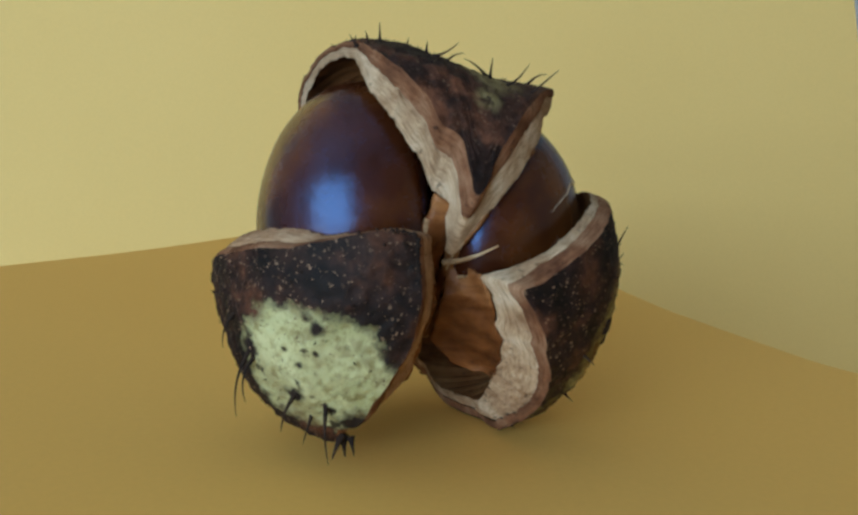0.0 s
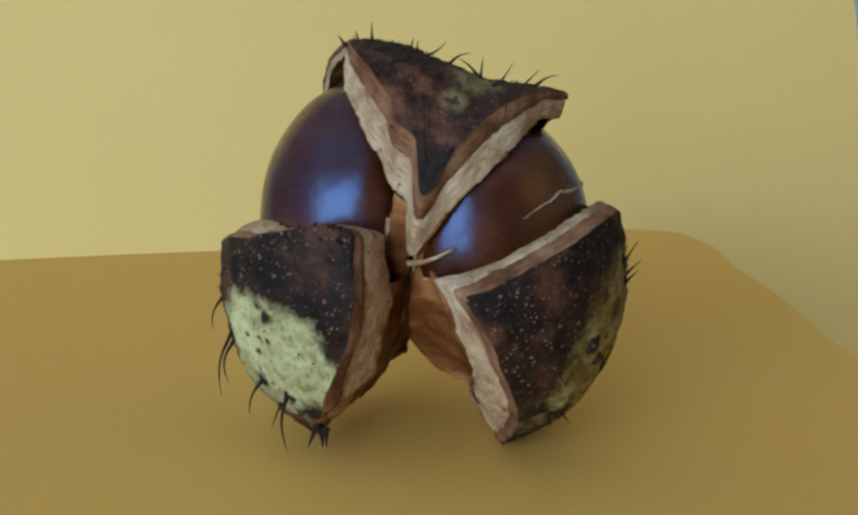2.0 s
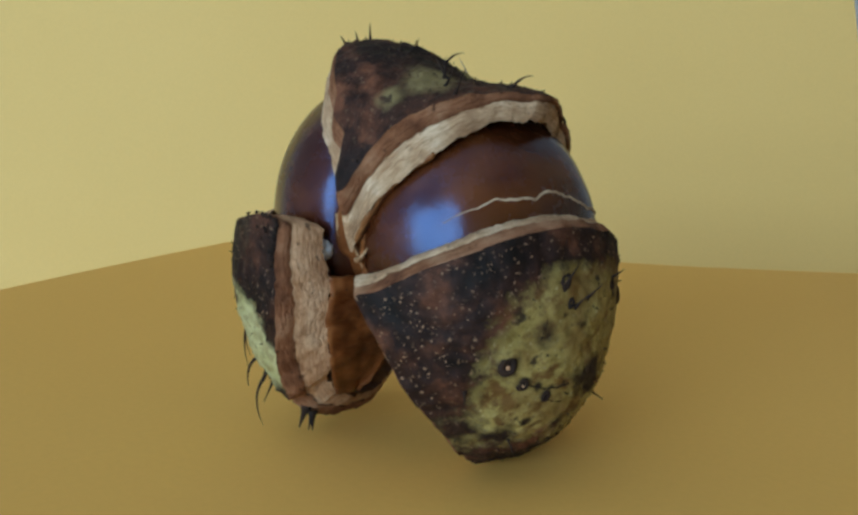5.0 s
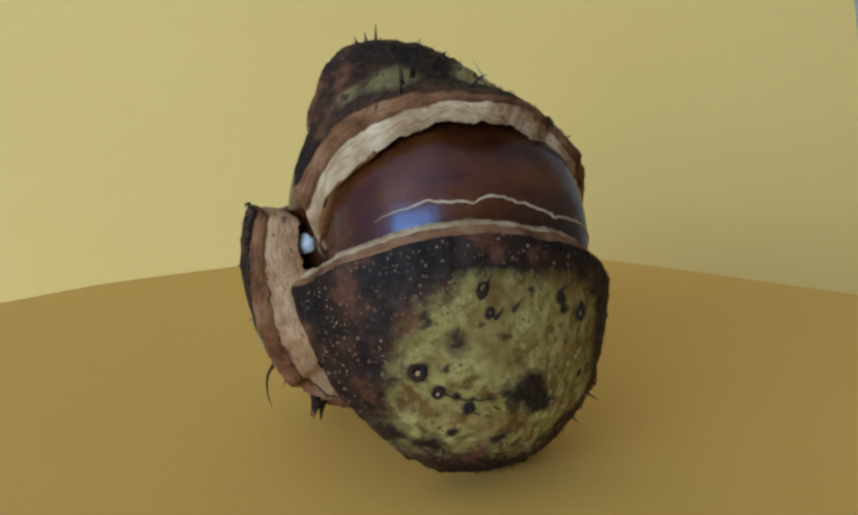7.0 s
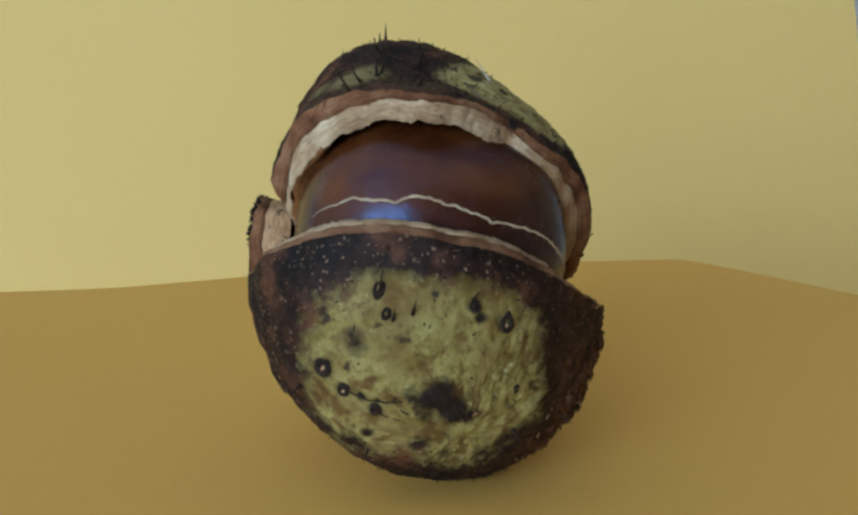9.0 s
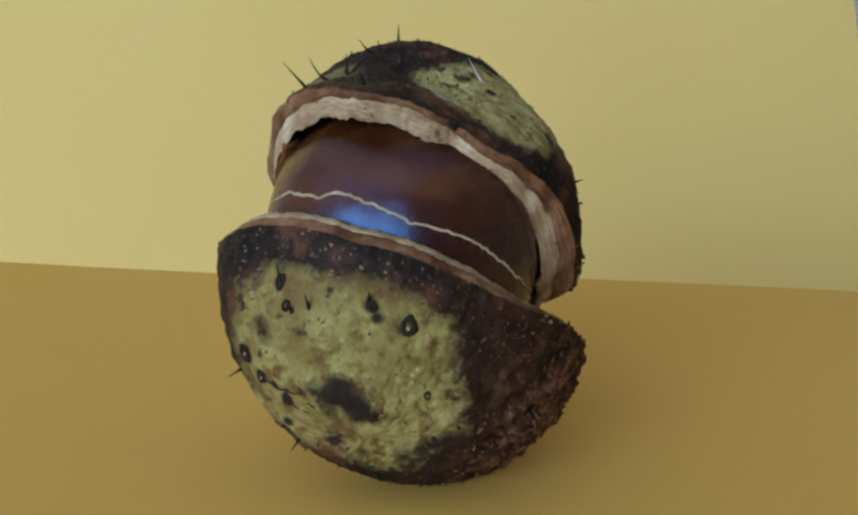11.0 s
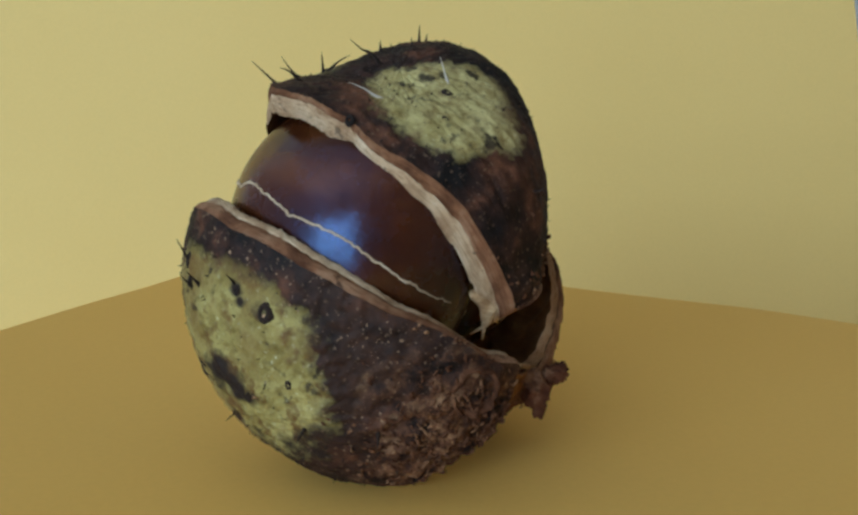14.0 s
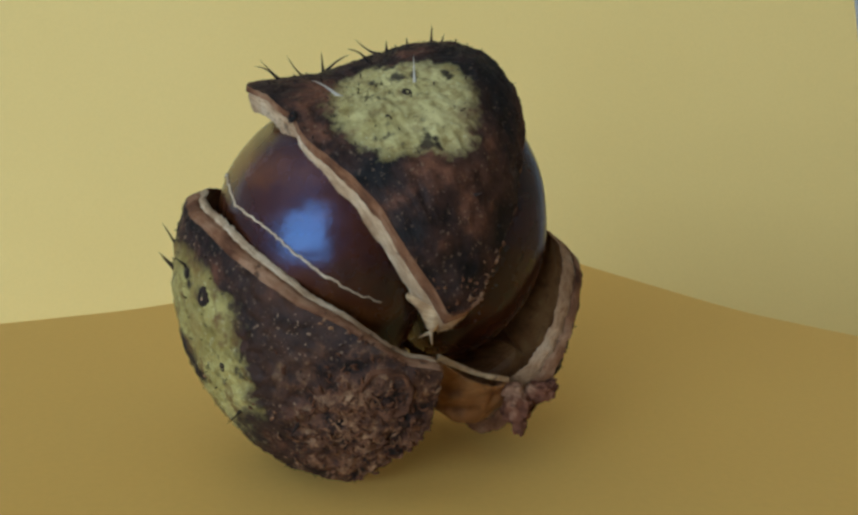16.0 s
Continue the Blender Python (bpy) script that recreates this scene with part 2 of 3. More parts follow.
def window_wall():
    """South wall with one window opening."""
    a0, a1, b0, b1 = -2.72, -0.38, -0.22, 1.14
    bm = bmesh.new()
    for lo, hi in (((X0, Z0), (a0, Z1)), ((a1, Z0), (X1, Z1)), ((a0, Z0), (a1, b0)), ((a0, b1), (a1, Z1))):
        r = bmesh.ops.create_cube(bm, size=1.0)
        for v in r["verts"]:
            v.co = Vector((lo[0] + (v.co.x + 0.5) * (hi[0] - lo[0]), Y0 - 0.12 + (v.co.y + 0.5) * 0.12, lo[1] + (v.co.z + 0.5) * (hi[1] - lo[1])))
    wall = part("wall_south", bm, ROOM_WALL, None, smooth=False)
    tagged(wall, "plain pale wall with a window", "wall", kind="structure")
    win = new("window_1")
    tagged(win, "white framed window letting in daylight", "window", kind="structure")
    for lo, hi in (((a0, b0), (a0 + 0.05, b1)), ((a1 - 0.05, b0), (a1, b1)), ((a0 + 0.05, b0), (a1 - 0.05, b0 + 0.05)), ((a0 + 0.05, b1 - 0.05), (a1 - 0.05, b1))):
        box("window_frame", (lo[0], Y0 - 0.09, lo[1]), (hi[0], Y0 - 0.04, hi[1]), FRAME_WHITE, 0.004, win)


window_wall()


# ---- table, backdrop, turntable, card ----
def table():
    t = new("table")
    tagged(t, "wooden table under the yellow sheet", "table")
    box("tabletop", (-0.6, -0.55, -0.155), (0.6, 0.5, -0.13), TABLE_TOP, 0.004, t)
    for x in (-0.54, 0.54):
        for y in (-0.49, 0.44):
            box("leg", (x - 0.025, y - 0.025, Z0), (x + 0.025, y + 0.025, -0.155), TABLE_TOP, 0.003, t)


table()


def backdrop():
    """A sheet of yellow card, bent up from the table, its right border leaning."""
    prof = []
    for i in range(12):
        a = math.pi / 2 * i / 11
        prof.append((0.27 + 0.03 * math.sin(a), -0.127 + 0.03 - 0.03 * math.cos(a)))
    prof = [(0.20, -0.127)] + prof + [(0.30 + 0.02 * k / 6, -0.097 + 0.43 * k / 6) for k in range(1, 7)]
    nx, verts = 41, []
    for y, z in prof:
        right = 0.1862 - 0.2 * (z - 0.07)
        for i in range(nx):
            x = -0.42 + (right + 0.42) * i / (nx - 1)
            verts.append((x, y + 0.08 * max(0.0, x + 0.05) ** 2, z))
    ob = mesh_ob("backdrop_sheet", verts, grid_faces(nx, len(prof), False), YELLOW_WALL)
    mod = ob.modifiers.new("thick", "SOLIDIFY")
    mod.thickness = 0.0006
    mod.use_rim = False
    return tagged(ob, "pale yellow card sheet standing behind the table as backdrop", "backdrop", kind="structure")


backdrop()


def turntable():
    ob = new("turntable")
    tagged(ob, "small black turntable carrying the yellow card", "turntable")
    for name, r0, z0, z1 in (("base", 0.045, -0.13, -0.03), ("platter", 0.055, -0.03, -0.0010)):
        bm = bmesh.new()
        bmesh.ops.create_cone(bm, cap_ends=True, segments=64, radius1=r0, radius2=r0, depth=z1 - z0, matrix=Matrix.Translation((0, 0, (z0 + z1) / 2)))
        part(name, bm, BLACK, ob, smooth=False)
    return ob


def card():
    """The yellow card that turns: a hand-cut sheet with soft corners."""
    outline = [(74, 42), (65, 61), (56, 81), (50, 100), (40, 131), (31, 152), (22, 184), (10, 204), (-4, 204), (-13, 197), (-30, 177), (-65, 134), (-108, 96), (-142, 62), (-151, 51), (-141, 28), (-128, 0), (-118, -20), (-105, -43), (-90, -60), (-77, -76), (-57, -119), (-46, -146), (-34, -154), (-22, -148), (-3, -118), (10, -106), (26, -93), (48, -73), (70, -61), (118, -34), (84, 30)]
    pts = [Vector((x * MM, y * MM)) for x, y in outline]
    for _ in range(3):
        nxt = []
        for a, b in zip(pts, pts[1:] + pts[:1]):
            nxt += [a.lerp(b, 0.15), a.lerp(b, 0.85)]
        pts = nxt
    n = len(pts)
    verts = [(p.x, p.y, 0.0) for p in pts] + [(p.x, p.y, -0.0009) for p in pts]
    faces = [tuple(range(n)), tuple(range(2 * n - 1, n - 1, -1))] + [(n + i, n + (i + 1) % n, (i + 1) % n, i) for i in range(n)]
    ob = mesh_ob("card", verts, faces, YELLOW_CARD, smooth=False)
    return tagged(ob, "golden yellow hand-cut card with soft corners on a turntable", "card")


TURNTABLE, CARD = turntable(), card()


# ---- the burr ----
def frame_of(n):
    n = Vector(n).normalized()
    e1 = Vector((0.2, -1.0, 0.0))
    e1 = (e1 - n * e1.dot(n)).normalized()
    return n, e1, n.cross(e1)


def profile(table, deg):
    """The half-angle of a valve in the direction deg round its middle."""
    for (p0, t0), (p1, t1) in zip(table, table[1:] + [(table[0][0] + 360, table[0][1])]):
        for d in (deg, deg + 360):
            if p0 <= d <= p1:
                return t0 + (t1 - t0) * (d - p0) / max(p1 - p0, 1e-6)
    return table[0][1]


NPHI, NRING = 288, 56


def turned(*stops):
    """A smooth value round the valve's border, from (degrees, value) stops."""
    return lambda a: profile(list(stops), a)


def swell(k, d):
    """The valve's departure from a ball, in millimetres, in the direction d."""
    x, y, z = d
    terms = (1, x, y, z, x * y, y * z, x * z, x * x - y * y, 3 * z * z - 1, x * y * z, x * (5 * z * z - 1), y * (5 * z * z - 1), z * (5 * z * z - 3), z * (x * x - y * y), x * (x * x - 3 * y * y), y * (3 * x * x - y * y))
    return sum(a * b for a, b in zip(k, terms))


class Valve:
    def __init__(self, centre, radius, n, bulge, table, thick, slant, flare=(), crust=None, rind=None, pith=None):
        self.c, self.r = Vector(centre) * MM, radius * MM
        self.n, self.e1, self.e2 = frame_of(n)
        self.bulge, self.table, self.thick, self.slant = bulge, table, thick, slant
        self.rind, self.pith = rind or turned((-180, 0.48), (-140, 0.42), (-100, 0.35), (0, 0.4), (20, 0.40), (50, 0.35), (75, 0.25), (100, 0.20), (130, 0.28), (165, 0.42)), pith or PITH
        self.flare = [(Vector(d).normalized(), a, w) for d, a, w in flare]
        self.crust = Vector(crust) * MM if crust else None
        raw = [profile(table, -180 + 360 * i / NPHI) for i in range(NPHI)]
        self.edge = [radians((raw[i - 1] + 2 * raw[i] + raw[(i + 1) % NPHI]) / 4) for i in range(NPHI)]

    def direction(self, phi, theta):
        return self.n * math.cos(theta) + (self.e1 * math.cos(phi) + self.e2 * math.sin(phi)) * math.sin(theta)

    def base(self, d):
        more = sum(a * math.exp(-(d.angle(u) / w) ** 2) for u, a, w in self.flare)
        return self.r + (swell(self.bulge, d) + more) * MM

    def outer(self, phi, theta):
        d = self.direction(phi, theta)
        o = self.c * 700
        lump = 0.30 * noise.noise(d * 5 + o) + 0.26 * noise.noise(d * 14 + o) + 0.20 * noise.noise(d * 34 + o) + 0.14 * noise.noise(d * 75 + o)
        p = self.c + d * self.base(d)
        if self.crust is not None:
            near = max(0.0, 1 - (p - self.crust).length / (12.5 * MM))
            lump += min(1, 2 * near) * (0.7 * noise.noise(d * 10) + 0.55 * noise.noise(d * 23) - 0.5 * abs(noise.noise(d * 31)) + 0.4 * noise.noise(d * 48))
        p = p + d * lump * MM
        p.z = max(p.z, 0.0002)
        return p, d

    def lip(self, deg, f):
        """A point of the cut edge, f of the way from the outer to the inner border."""
        i = int(round((deg + 180) / 360 * NPHI)) % NPHI
        ph = -math.pi + 2 * math.pi * i / NPHI
        p, d = self.outer(ph, self.edge[i])
        out = (self.direction(ph, self.edge[i] + 0.02) - d).normalized()
        th = self.thick(deg) * MM
        return p - d * th * f + out * th * f * self.slant(deg)

    def build(self, parent, label, skin):
        verts = []
        phis = [-math.pi + 2 * math.pi * i / NPHI for i in range(NPHI)]
        for j in range(NRING + 1):
            s = j / NRING
            for i, ph in enumerate(phis):
                verts.append(self.outer(ph, self.edge[i] * s)[0])
        shell = mesh_ob("valve", verts, grid_faces(NPHI, NRING + 1, True), skin, parent, label)
        # cut edge: a brownish rind band outside, pale pith within, then the lining
        NR, NP, NL = 6, 8, 15
        rows_r, rows_p, rows_l = [[] for _ in range(NR)], [[] for _ in range(NP)], [[] for _ in range(NL)]
        for i, ph in enumerate(phis):
            e, deg = self.edge[i], math.degrees(ph)
            p, d = self.outer(ph, e)
            out = (self.direction(ph, e + 0.02) - d).normalized()
            th = self.thick(deg) * MM * (1 + 0.03 * noise.noise(d * 12) + 0.06 * noise.noise(d * 60))
            sl = self.slant(deg)
            split = self.rind(deg) + 0.03 * noise.noise(d * 6) + 0.04 * noise.noise(d * 42)
            for k in range(NR):
                f = split * k / (NR - 1)
                puff = 0.30 * math.sin(math.pi * k / (NR - 1)) + 0.14 * noise.noise(d * 70 + Vector((k * 0.4, 0, 0)))
                rows_r[k].append(p - d * th * f + out * (th * f * sl + puff * MM))
            for k in range(NP):
                f = split + (1 - split) * k / (NP - 1)
                puff = 0.20 * math.sin(math.pi * k / (NP - 1)) + 0.15 * noise.noise(d * 45 + Vector((k * 1.7, 0, 0))) + 0.12 * noise.noise(d * 110 + Vector((k * 0.6, 0, 0))) - (0.45 if k == 0 else 0)
                rows_p[k].append(p - d * th * f + out * (th * f * sl + puff * MM))
            inner = rows_p[-1][-1] - self.c
            d_in, r_in = inner.normalized(), inner.length
            e_in = math.acos(max(-1, min(1, d_in.dot(self.n))))
            for k in range(NL):
                s = 1 - k / (NL - 1)
                dd = self.direction(ph, e_in * s)
                r_here = min(r_in + (1 - s) * 0.6 * MM, self.base(dd) - min(2.4 * MM, th)) if k else r_in
                rows_l[k].append(self.c + dd * r_here)
        for name, rows, m, lab in (("rind", rows_r, RIND, "tan rind edge"), ("pith", rows_p, self.pith, "pale fibrous pith edge"), ("lining", rows_l, LINING, "orange-brown inner lining")):
            vs = [v for r in rows for v in r]
            for v in vs:
                v.z = max(v.z, 0.0004)
            ob = mesh_ob(name, vs, grid_faces(NPHI, len(rows), True), m, shell, lab)
            if name != "lining":
                at = ob.data.attributes.new("fibre", "FLOAT_VECTOR", "POINT")
                flow = [c for k in range(len(rows)) for ph in phis for c in (11 * math.cos(ph), 11 * math.sin(ph), 1.9 * k + (9 if name == "pith" else 0))]
                at.data.foreach_set("vector", flow)
        return shell


TOP = Valve((1.4, 1.8, 31.7), 20.7, (0.12, 0.22, 0.968),
    (0.08, 2.39, 1.51, -0.83, 0.74, -0.93, 0.52, 1.57, 0.46, 0.41, -2.42, -1.36, -0.58, 0.79, 1.47, -0.67),
    [(-180, 103.0), (-172, 100.5), (-160, 89.1), (-145, 79.8), (-130, 68.9), (-112, 59.1), (-95, 48.5), (-77, 38.0), (-56, 37.9), (-28, 47.4), (-13, 55.2), (-8, 63.3), (2, 67.0), (5, 77.7), (8, 88.4), (12, 86.3), (16, 72.0), (21, 63.9), (27, 56.9), (36, 50.3), (47, 45.3), (61, 41.9), (80, 41.9), (100, 39), (120, 41), (133, 48), (143, 52), (154, 58.5), (163, 67.5), (171, 83.4), (177, 94.7)],
    turned((-180, 4.2), (-150, 4.1), (-120, 2.8), (-90, 1.5), (-60, 1.7), (-40, 3.2), (-20, 4.6), (0, 6.1), (15, 6), (30, 4.6), (45, 3.2), (60, 2.4), (90, 2.7), (120, 2.8), (150, 2.9), (168, 3.8)),
    turned((-180, 1.45), (-150, 1.06), (-120, 0.7), (-90, 0.4), (-60, 0.6), (-40, 1.05), (-20, 1.1), (0, 0.84), (15, 1.29), (30, 1.47), (45, 1.4), (60, 1.03), (90, 0.59), (120, 0.85), (150, 1.25), (168, 1.5)),
    [((0.76, 0.28, 0.58), 1.9, 0.32), ((-0.35, 0.86, -0.37), 1.3, 0.24), ((0.30, -0.93, 0.2), 1.7, 0.24)])
RIGHT = Valve((6.1, 4.1, 21.0), 21.9, (0.80, 0.33, -0.5),
    (0.48, 0.31, 0.4, 1.57, -1.03, -0.94, 1.07, -0.34, 0.6, 0.56, 0.21, 0.75, 0.25, -0.13, 0.93, -0.06),
    [(-180, 74.8), (-169, 69.1), (-155, 61.0), (-140, 56.8), (-121, 54.8), (-103, 56.2), (-90, 57.5), (-66, 66.0), (-50, 72.6), (-44, 75.0), (-33, 81.5), (-26, 85.5), (-18, 90.2), (-13, 96.1), (-9, 86.5), (-4, 77.8), (1, 72.3), (6, 65.3), (15, 55.9), (27, 48.6), (45, 44.8), (90, 40.6), (130, 56.0), (150, 77.4), (165, 87.3), (172, 79.0)],
    turned((-180, 2.9), (-150, 2.6), (-120, 1.8), (-90, 1.5), (-60, 1.7), (-30, 2.7), (0, 5.6), (30, 6.5), (60, 5.3), (90, 4.3), (120, 3.6), (150, 3.1)),
    turned((-180, 0.2), (-150, 0.62), (-120, 1.13), (-90, 1.41), (-60, 1.43), (-30, 0.93), (0, 0.83), (30, 0.57), (60, 0.26), (90, 0.27), (120, 0.28), (150, 0.23)),
    [((0.75, -0.55, 0.35), 1.0, 0.35)], (4.5, 21.5, 9.0), rind=turned((-180, 0.68), (-25, 0.6), (-8, 0.32), (20, 0.2), (60, 0.25), (120, 0.55)))
LEFT = Valve((-2.8, 0.5, 21.1), 20.4, (-0.80, -0.25, -0.55),
    (0.32, 0.14, -0.46, 0.58, 0.19, -1.43, 0.81, -0.26, 0.1, 0.04, -0.21, -0.47, -0.09, -1.04, 0.16, -0.3),
    [(-180, 35.7), (-160, 39.9), (-120, 38.3), (-90, 34.9), (-60, 38.5), (-41, 42.1), (-37, 50.8), (-25, 58.5), (-14, 71.6), (-8, 80.4), (2, 89.6), (6, 92.8), (15, 97.6), (21, 101.6), (28, 94.3), (35, 81.1), (43, 68.6), (48, 64.4), (54, 60.7), (62, 55.0), (73, 49.4), (93, 43.5), (120, 40.9), (145, 37.9), (160, 34.9)],
    turned((-180, 3.4), (-150, 4.3), (-120, 4.1), (-90, 4), (-60, 5.1), (-30, 6.1), (0, 5.8), (30, 3.8), (60, 3.7), (90, 3), (120, 2.7), (150, 2.6)),
    turned((-180, 0.64), (-150, 0.49), (-120, 0.31), (-90, 0.42), (-60, 0.56), (-30, 0.89), (0, 0.67), (30, 0.7), (60, 1.18), (90, 1.16), (120, 0.98), (150, 0.75)),
    [((-0.96, -0.1, 0.25), 2.0, 0.38)], rind=turned((-180, 0.5), (-90, 0.45), (-60, 0.42), (-20, 0.36), (20, 0.28), (45, 0.35), (75, 0.3), (130, 0.36)), pith=PITH_TAN)

HUSK_T = husk("husk_top", Vector((1.0, 14.5, 46.5)) * MM, ((0.0095, 2.5), (0.0090, 2.5)), (Vector((1, 0.1, 0)).normalized(), Vector((0.1, 0.76, -0.65)).normalized()), (0.37, 0.285, 0.105), (0.56, 0.455, 0.205),
              [(0.5, 13.7, 48.6, 0.8), (3.0, 17.6, 44.9, 0.6), (2.2, 18.0, 44.5, 0.6), (1.4, 18.0, 44.3, 0.5), (-0.4, 17.6, 44.9, 0.45), (6.8, 14.2, 47.4, 0.7), (5.9, 14.2, 47.5, 0.7), (5.0, 13.9, 47.6, 0.5), (4.4, 19.3, 42.3, 0.7), (3.4, 19.3, 42.4, 0.6), (2.6, 19.2, 42.7, 0.5), (-2.3, 19.2, 42.3, 0.6), (-2.6, 19.6, 41.6, 0.6), (-4.5, 17.1, 44.3, 0.6), (8.3, 13.2, 48.0, 0.5), (-1.4, 19.0, 43.2, 0.4)],
              faint=[(10.5, -4.5, 48.5, 3.2), (9.0, -8.5, 45.5, 2.2)], speck=0.35, tone=1.25, fade=0.5, dirt=0.5)
HUSK_R = husk("husk_side", Vector((25, 7.8, 16.9)) * MM, ((0.0140, 3.4), (0.0107, 3.4)), (Vector((-0.35, 0.93, 0)).normalized(), Vector((-0.25, 0, 0.97)).normalized()), (0.25, 0.19, 0.056), (0.50, 0.415, 0.155),
              [(26.3, -3.8, 17.9, 1.5), (27.6, -0.1, 21.4, 1.7), (27.5, 0.4, 23.2, 0.9), (27.2, 2.5, 26.8, 1.2), (27.7, 3.2, 24.4, 0.8), (24.4, 15.9, 23.2, 1.3), (25.9, 12.4, 25.2, 1.0), (25.6, 12.8, 24.0, 0.8), (26.7, 8.3, 15.0, 2.6), (25.8, 10.2, 13.4, 2.4), (26.6, 6.0, 15.6, 1.2), (24.6, 12.2, 12.4, 1.3),
               # the wider of these spots darken the patch along its lower border
               (26.5, -1.6, 15.4, 1.0), (26.9, 0.4, 14.9, 0.7), (26.9, 2.2, 14.6, 0.6), (26.7, 4.0, 14.8, 0.6), (26.5, 1.9, 13.4, 0.9), (24.6, 6.5, 8.4, 1.5), (22.8, 9.5, 6.6, 1.3), (18.3, 17.5, 7.0, 3.6), (20.5, 14.5, 5.5, 2.6), (21.0, -7.0, 8.5, 4.0), (21.6, -8.5, 12.5, 2.6), (23.0, -2.0, 7.0, 2.6), (22.3, 17.5, 14.7, 0.8), (24.1, 14.7, 14.5, 0.7), (25.2, 0.8, 9.8, 0.9)],
              fade=0.42, crust=[(4.5, 22.5, 11.0, 9.0), (6.0, 18.0, 4.0, 7.0), (0.5, 20.0, 13.0, 5.0)], tone=1.05)
HUSK_L = husk("husk_pale", Vector((-9.9, -16.2, 13.3)) * MM, ((0.0098, 2.3), (0.0099, 2.3)), (Vector((0.8, -0.6, 0)).normalized(), Vector((0, -0.3, 0.95)).normalized()), (0.38, 0.365, 0.165), (0.60, 0.575, 0.31),
              [(-17.7, -12.6, 16.3, 1.5), (-17.4, -12.8, 18.0, 1.1), (-12.2, -14.4, 10.9, 1.4), (-9.4, -18.8, 20.2, 1.0), (-10.6, -18.4, 21.4, 0.8), (-11.7, -16.9, 15.1, 0.6), (-13.4, -16.2, 17.0, 0.5), (-9.5, -18.0, 17.0, 0.5), (-8.0, -15.0, 9.0, 0.7), (-6.0, -18.5, 18.0, 0.7), (-9.5, -17.0, 24.4, 1.6), (-4.8, -14.5, 7.0, 2.6), (-0.8, -19.3, 17.0, 1.8)], fade=0.6, dirt=0.4)

BURR = tagged(new("chestnut_burr"), "dried open chestnut burr with dark husk and green patches", "seed burr")
V_TOP = TOP.build(BURR, "dark brown upper husk valve with a green patch", HUSK_T)
V_RIGHT = RIGHT.build(BURR, "dark husk valve with a large spotted green patch", HUSK_R)
V_LEFT = LEFT.build(BURR, "dark husk valve with a pale yellow-green patch", HUSK_L)


# ---- the nuts ----
NUT_TURN = Matrix.Rotation(radians(18), 3, "Z")


def nut_point(shape, d):
    centre, semi, inner, sign, flat = shape
    if d.x * sign > 0:
        x = d.x * semi[0]
    else:
        x = math.copysign(abs(d.x) ** 0.72, d.x) * inner
    z = d.z * semi[2] * (1.0 if d.z > 0 else 0.88 + 0.12 * d.y if sign > 0 else 0.95)
    y = math.copysign(abs(d.y) ** flat, d.y) * semi[1]
    lump = 1 + 0.012 * noise.noise(d * 2.5 + Vector(centre))
    return (Vector(centre) + NUT_TURN @ (Vector((x, y, z)) * lump)) * MM


def nut(shape, label):
    """A rounded nut, flat on the side towards its neighbour."""
    nu, nv, verts = 96, 64, []
    for j in range(nv + 1):
        th = math.pi * j / nv
        for i in range(nu):
            ph = 2 * math.pi * i / nu
            verts.append(nut_point(shape, Vector((math.sin(th) * math.cos(ph), math.sin(th) * math.sin(ph), math.cos(th)))))
    ob = mesh_ob("chestnut", verts, grid_faces(nu, nv + 1, True), NUT)
    return tagged(ob, label, "nut", group="nuts in the burr")


SHAPE_R = ((8.0, 4.8, 28.2), (15.2, 16.5, 17.3), 8.5, 1, 0.85)
SHAPE_L = ((-5.0, -0.4, 29.5), (13.6, 13.7, 18.2), 7.0, -1, 0.92)
NUT_R = nut(SHAPE_R, "glossy dark brown chestnut with a pale crack")
NUT_L = nut(SHAPE_L, "glossy dark brown chestnut in the opened burr")


def on_nut(shape, p, lift):
    centre, semi = Vector(shape[0]), shape[1]
    q = NUT_TURN.inverted() @ (Vector(p) - centre)
    d = Vector([q[k] / semi[k] for k in range(3)])
    d.y = math.copysign(abs(d.y) ** (1 / shape[4]), d.y)
    d.normalize()
    a = nut_point(shape, d)
    return a + (a - centre * MM).normalized() * lift * MM


def crack():
    """The pale split in the skin that runs round the nut."""
    way = [Vector(p) for p in ((18.6, -7.6, 32.9), (21, -1.8, 35.2), (21.9, 2.9, 35.2), (21.6, 4.9, 36.1), (21.3, 9.1, 35.1), (19.9, 13.2, 33.4), (15.6, 18.3, 31.4), (12, 19.6, 28.7), (7.9, 19.4, 26.1), (3.5, 18.5, 24.0))]
    pts = []
    for a, b in zip(way, way[1:]):
        for k in range(14):
            p = a.lerp(b, k / 14)
            p.z += 0.35 * noise.noise(p * 1.3) + 0.15 * noise.noise(p * 4)
            pts.append(on_nut(SHAPE_R, p, 0.02))
    n = len(pts)
    radii = [MM * (0.13 + 0.13 * abs(noise.noise(p * 900))) * min(1, 0.2 + 6 * min(i, n - 1 - i) / n) for i, p in enumerate(pts)]
    vs, fs = tube(pts, radii, 6)
    mesh_ob("crack", vs, fs, CRACK, NUT_R, "pale ragged split in the skin")


crack()


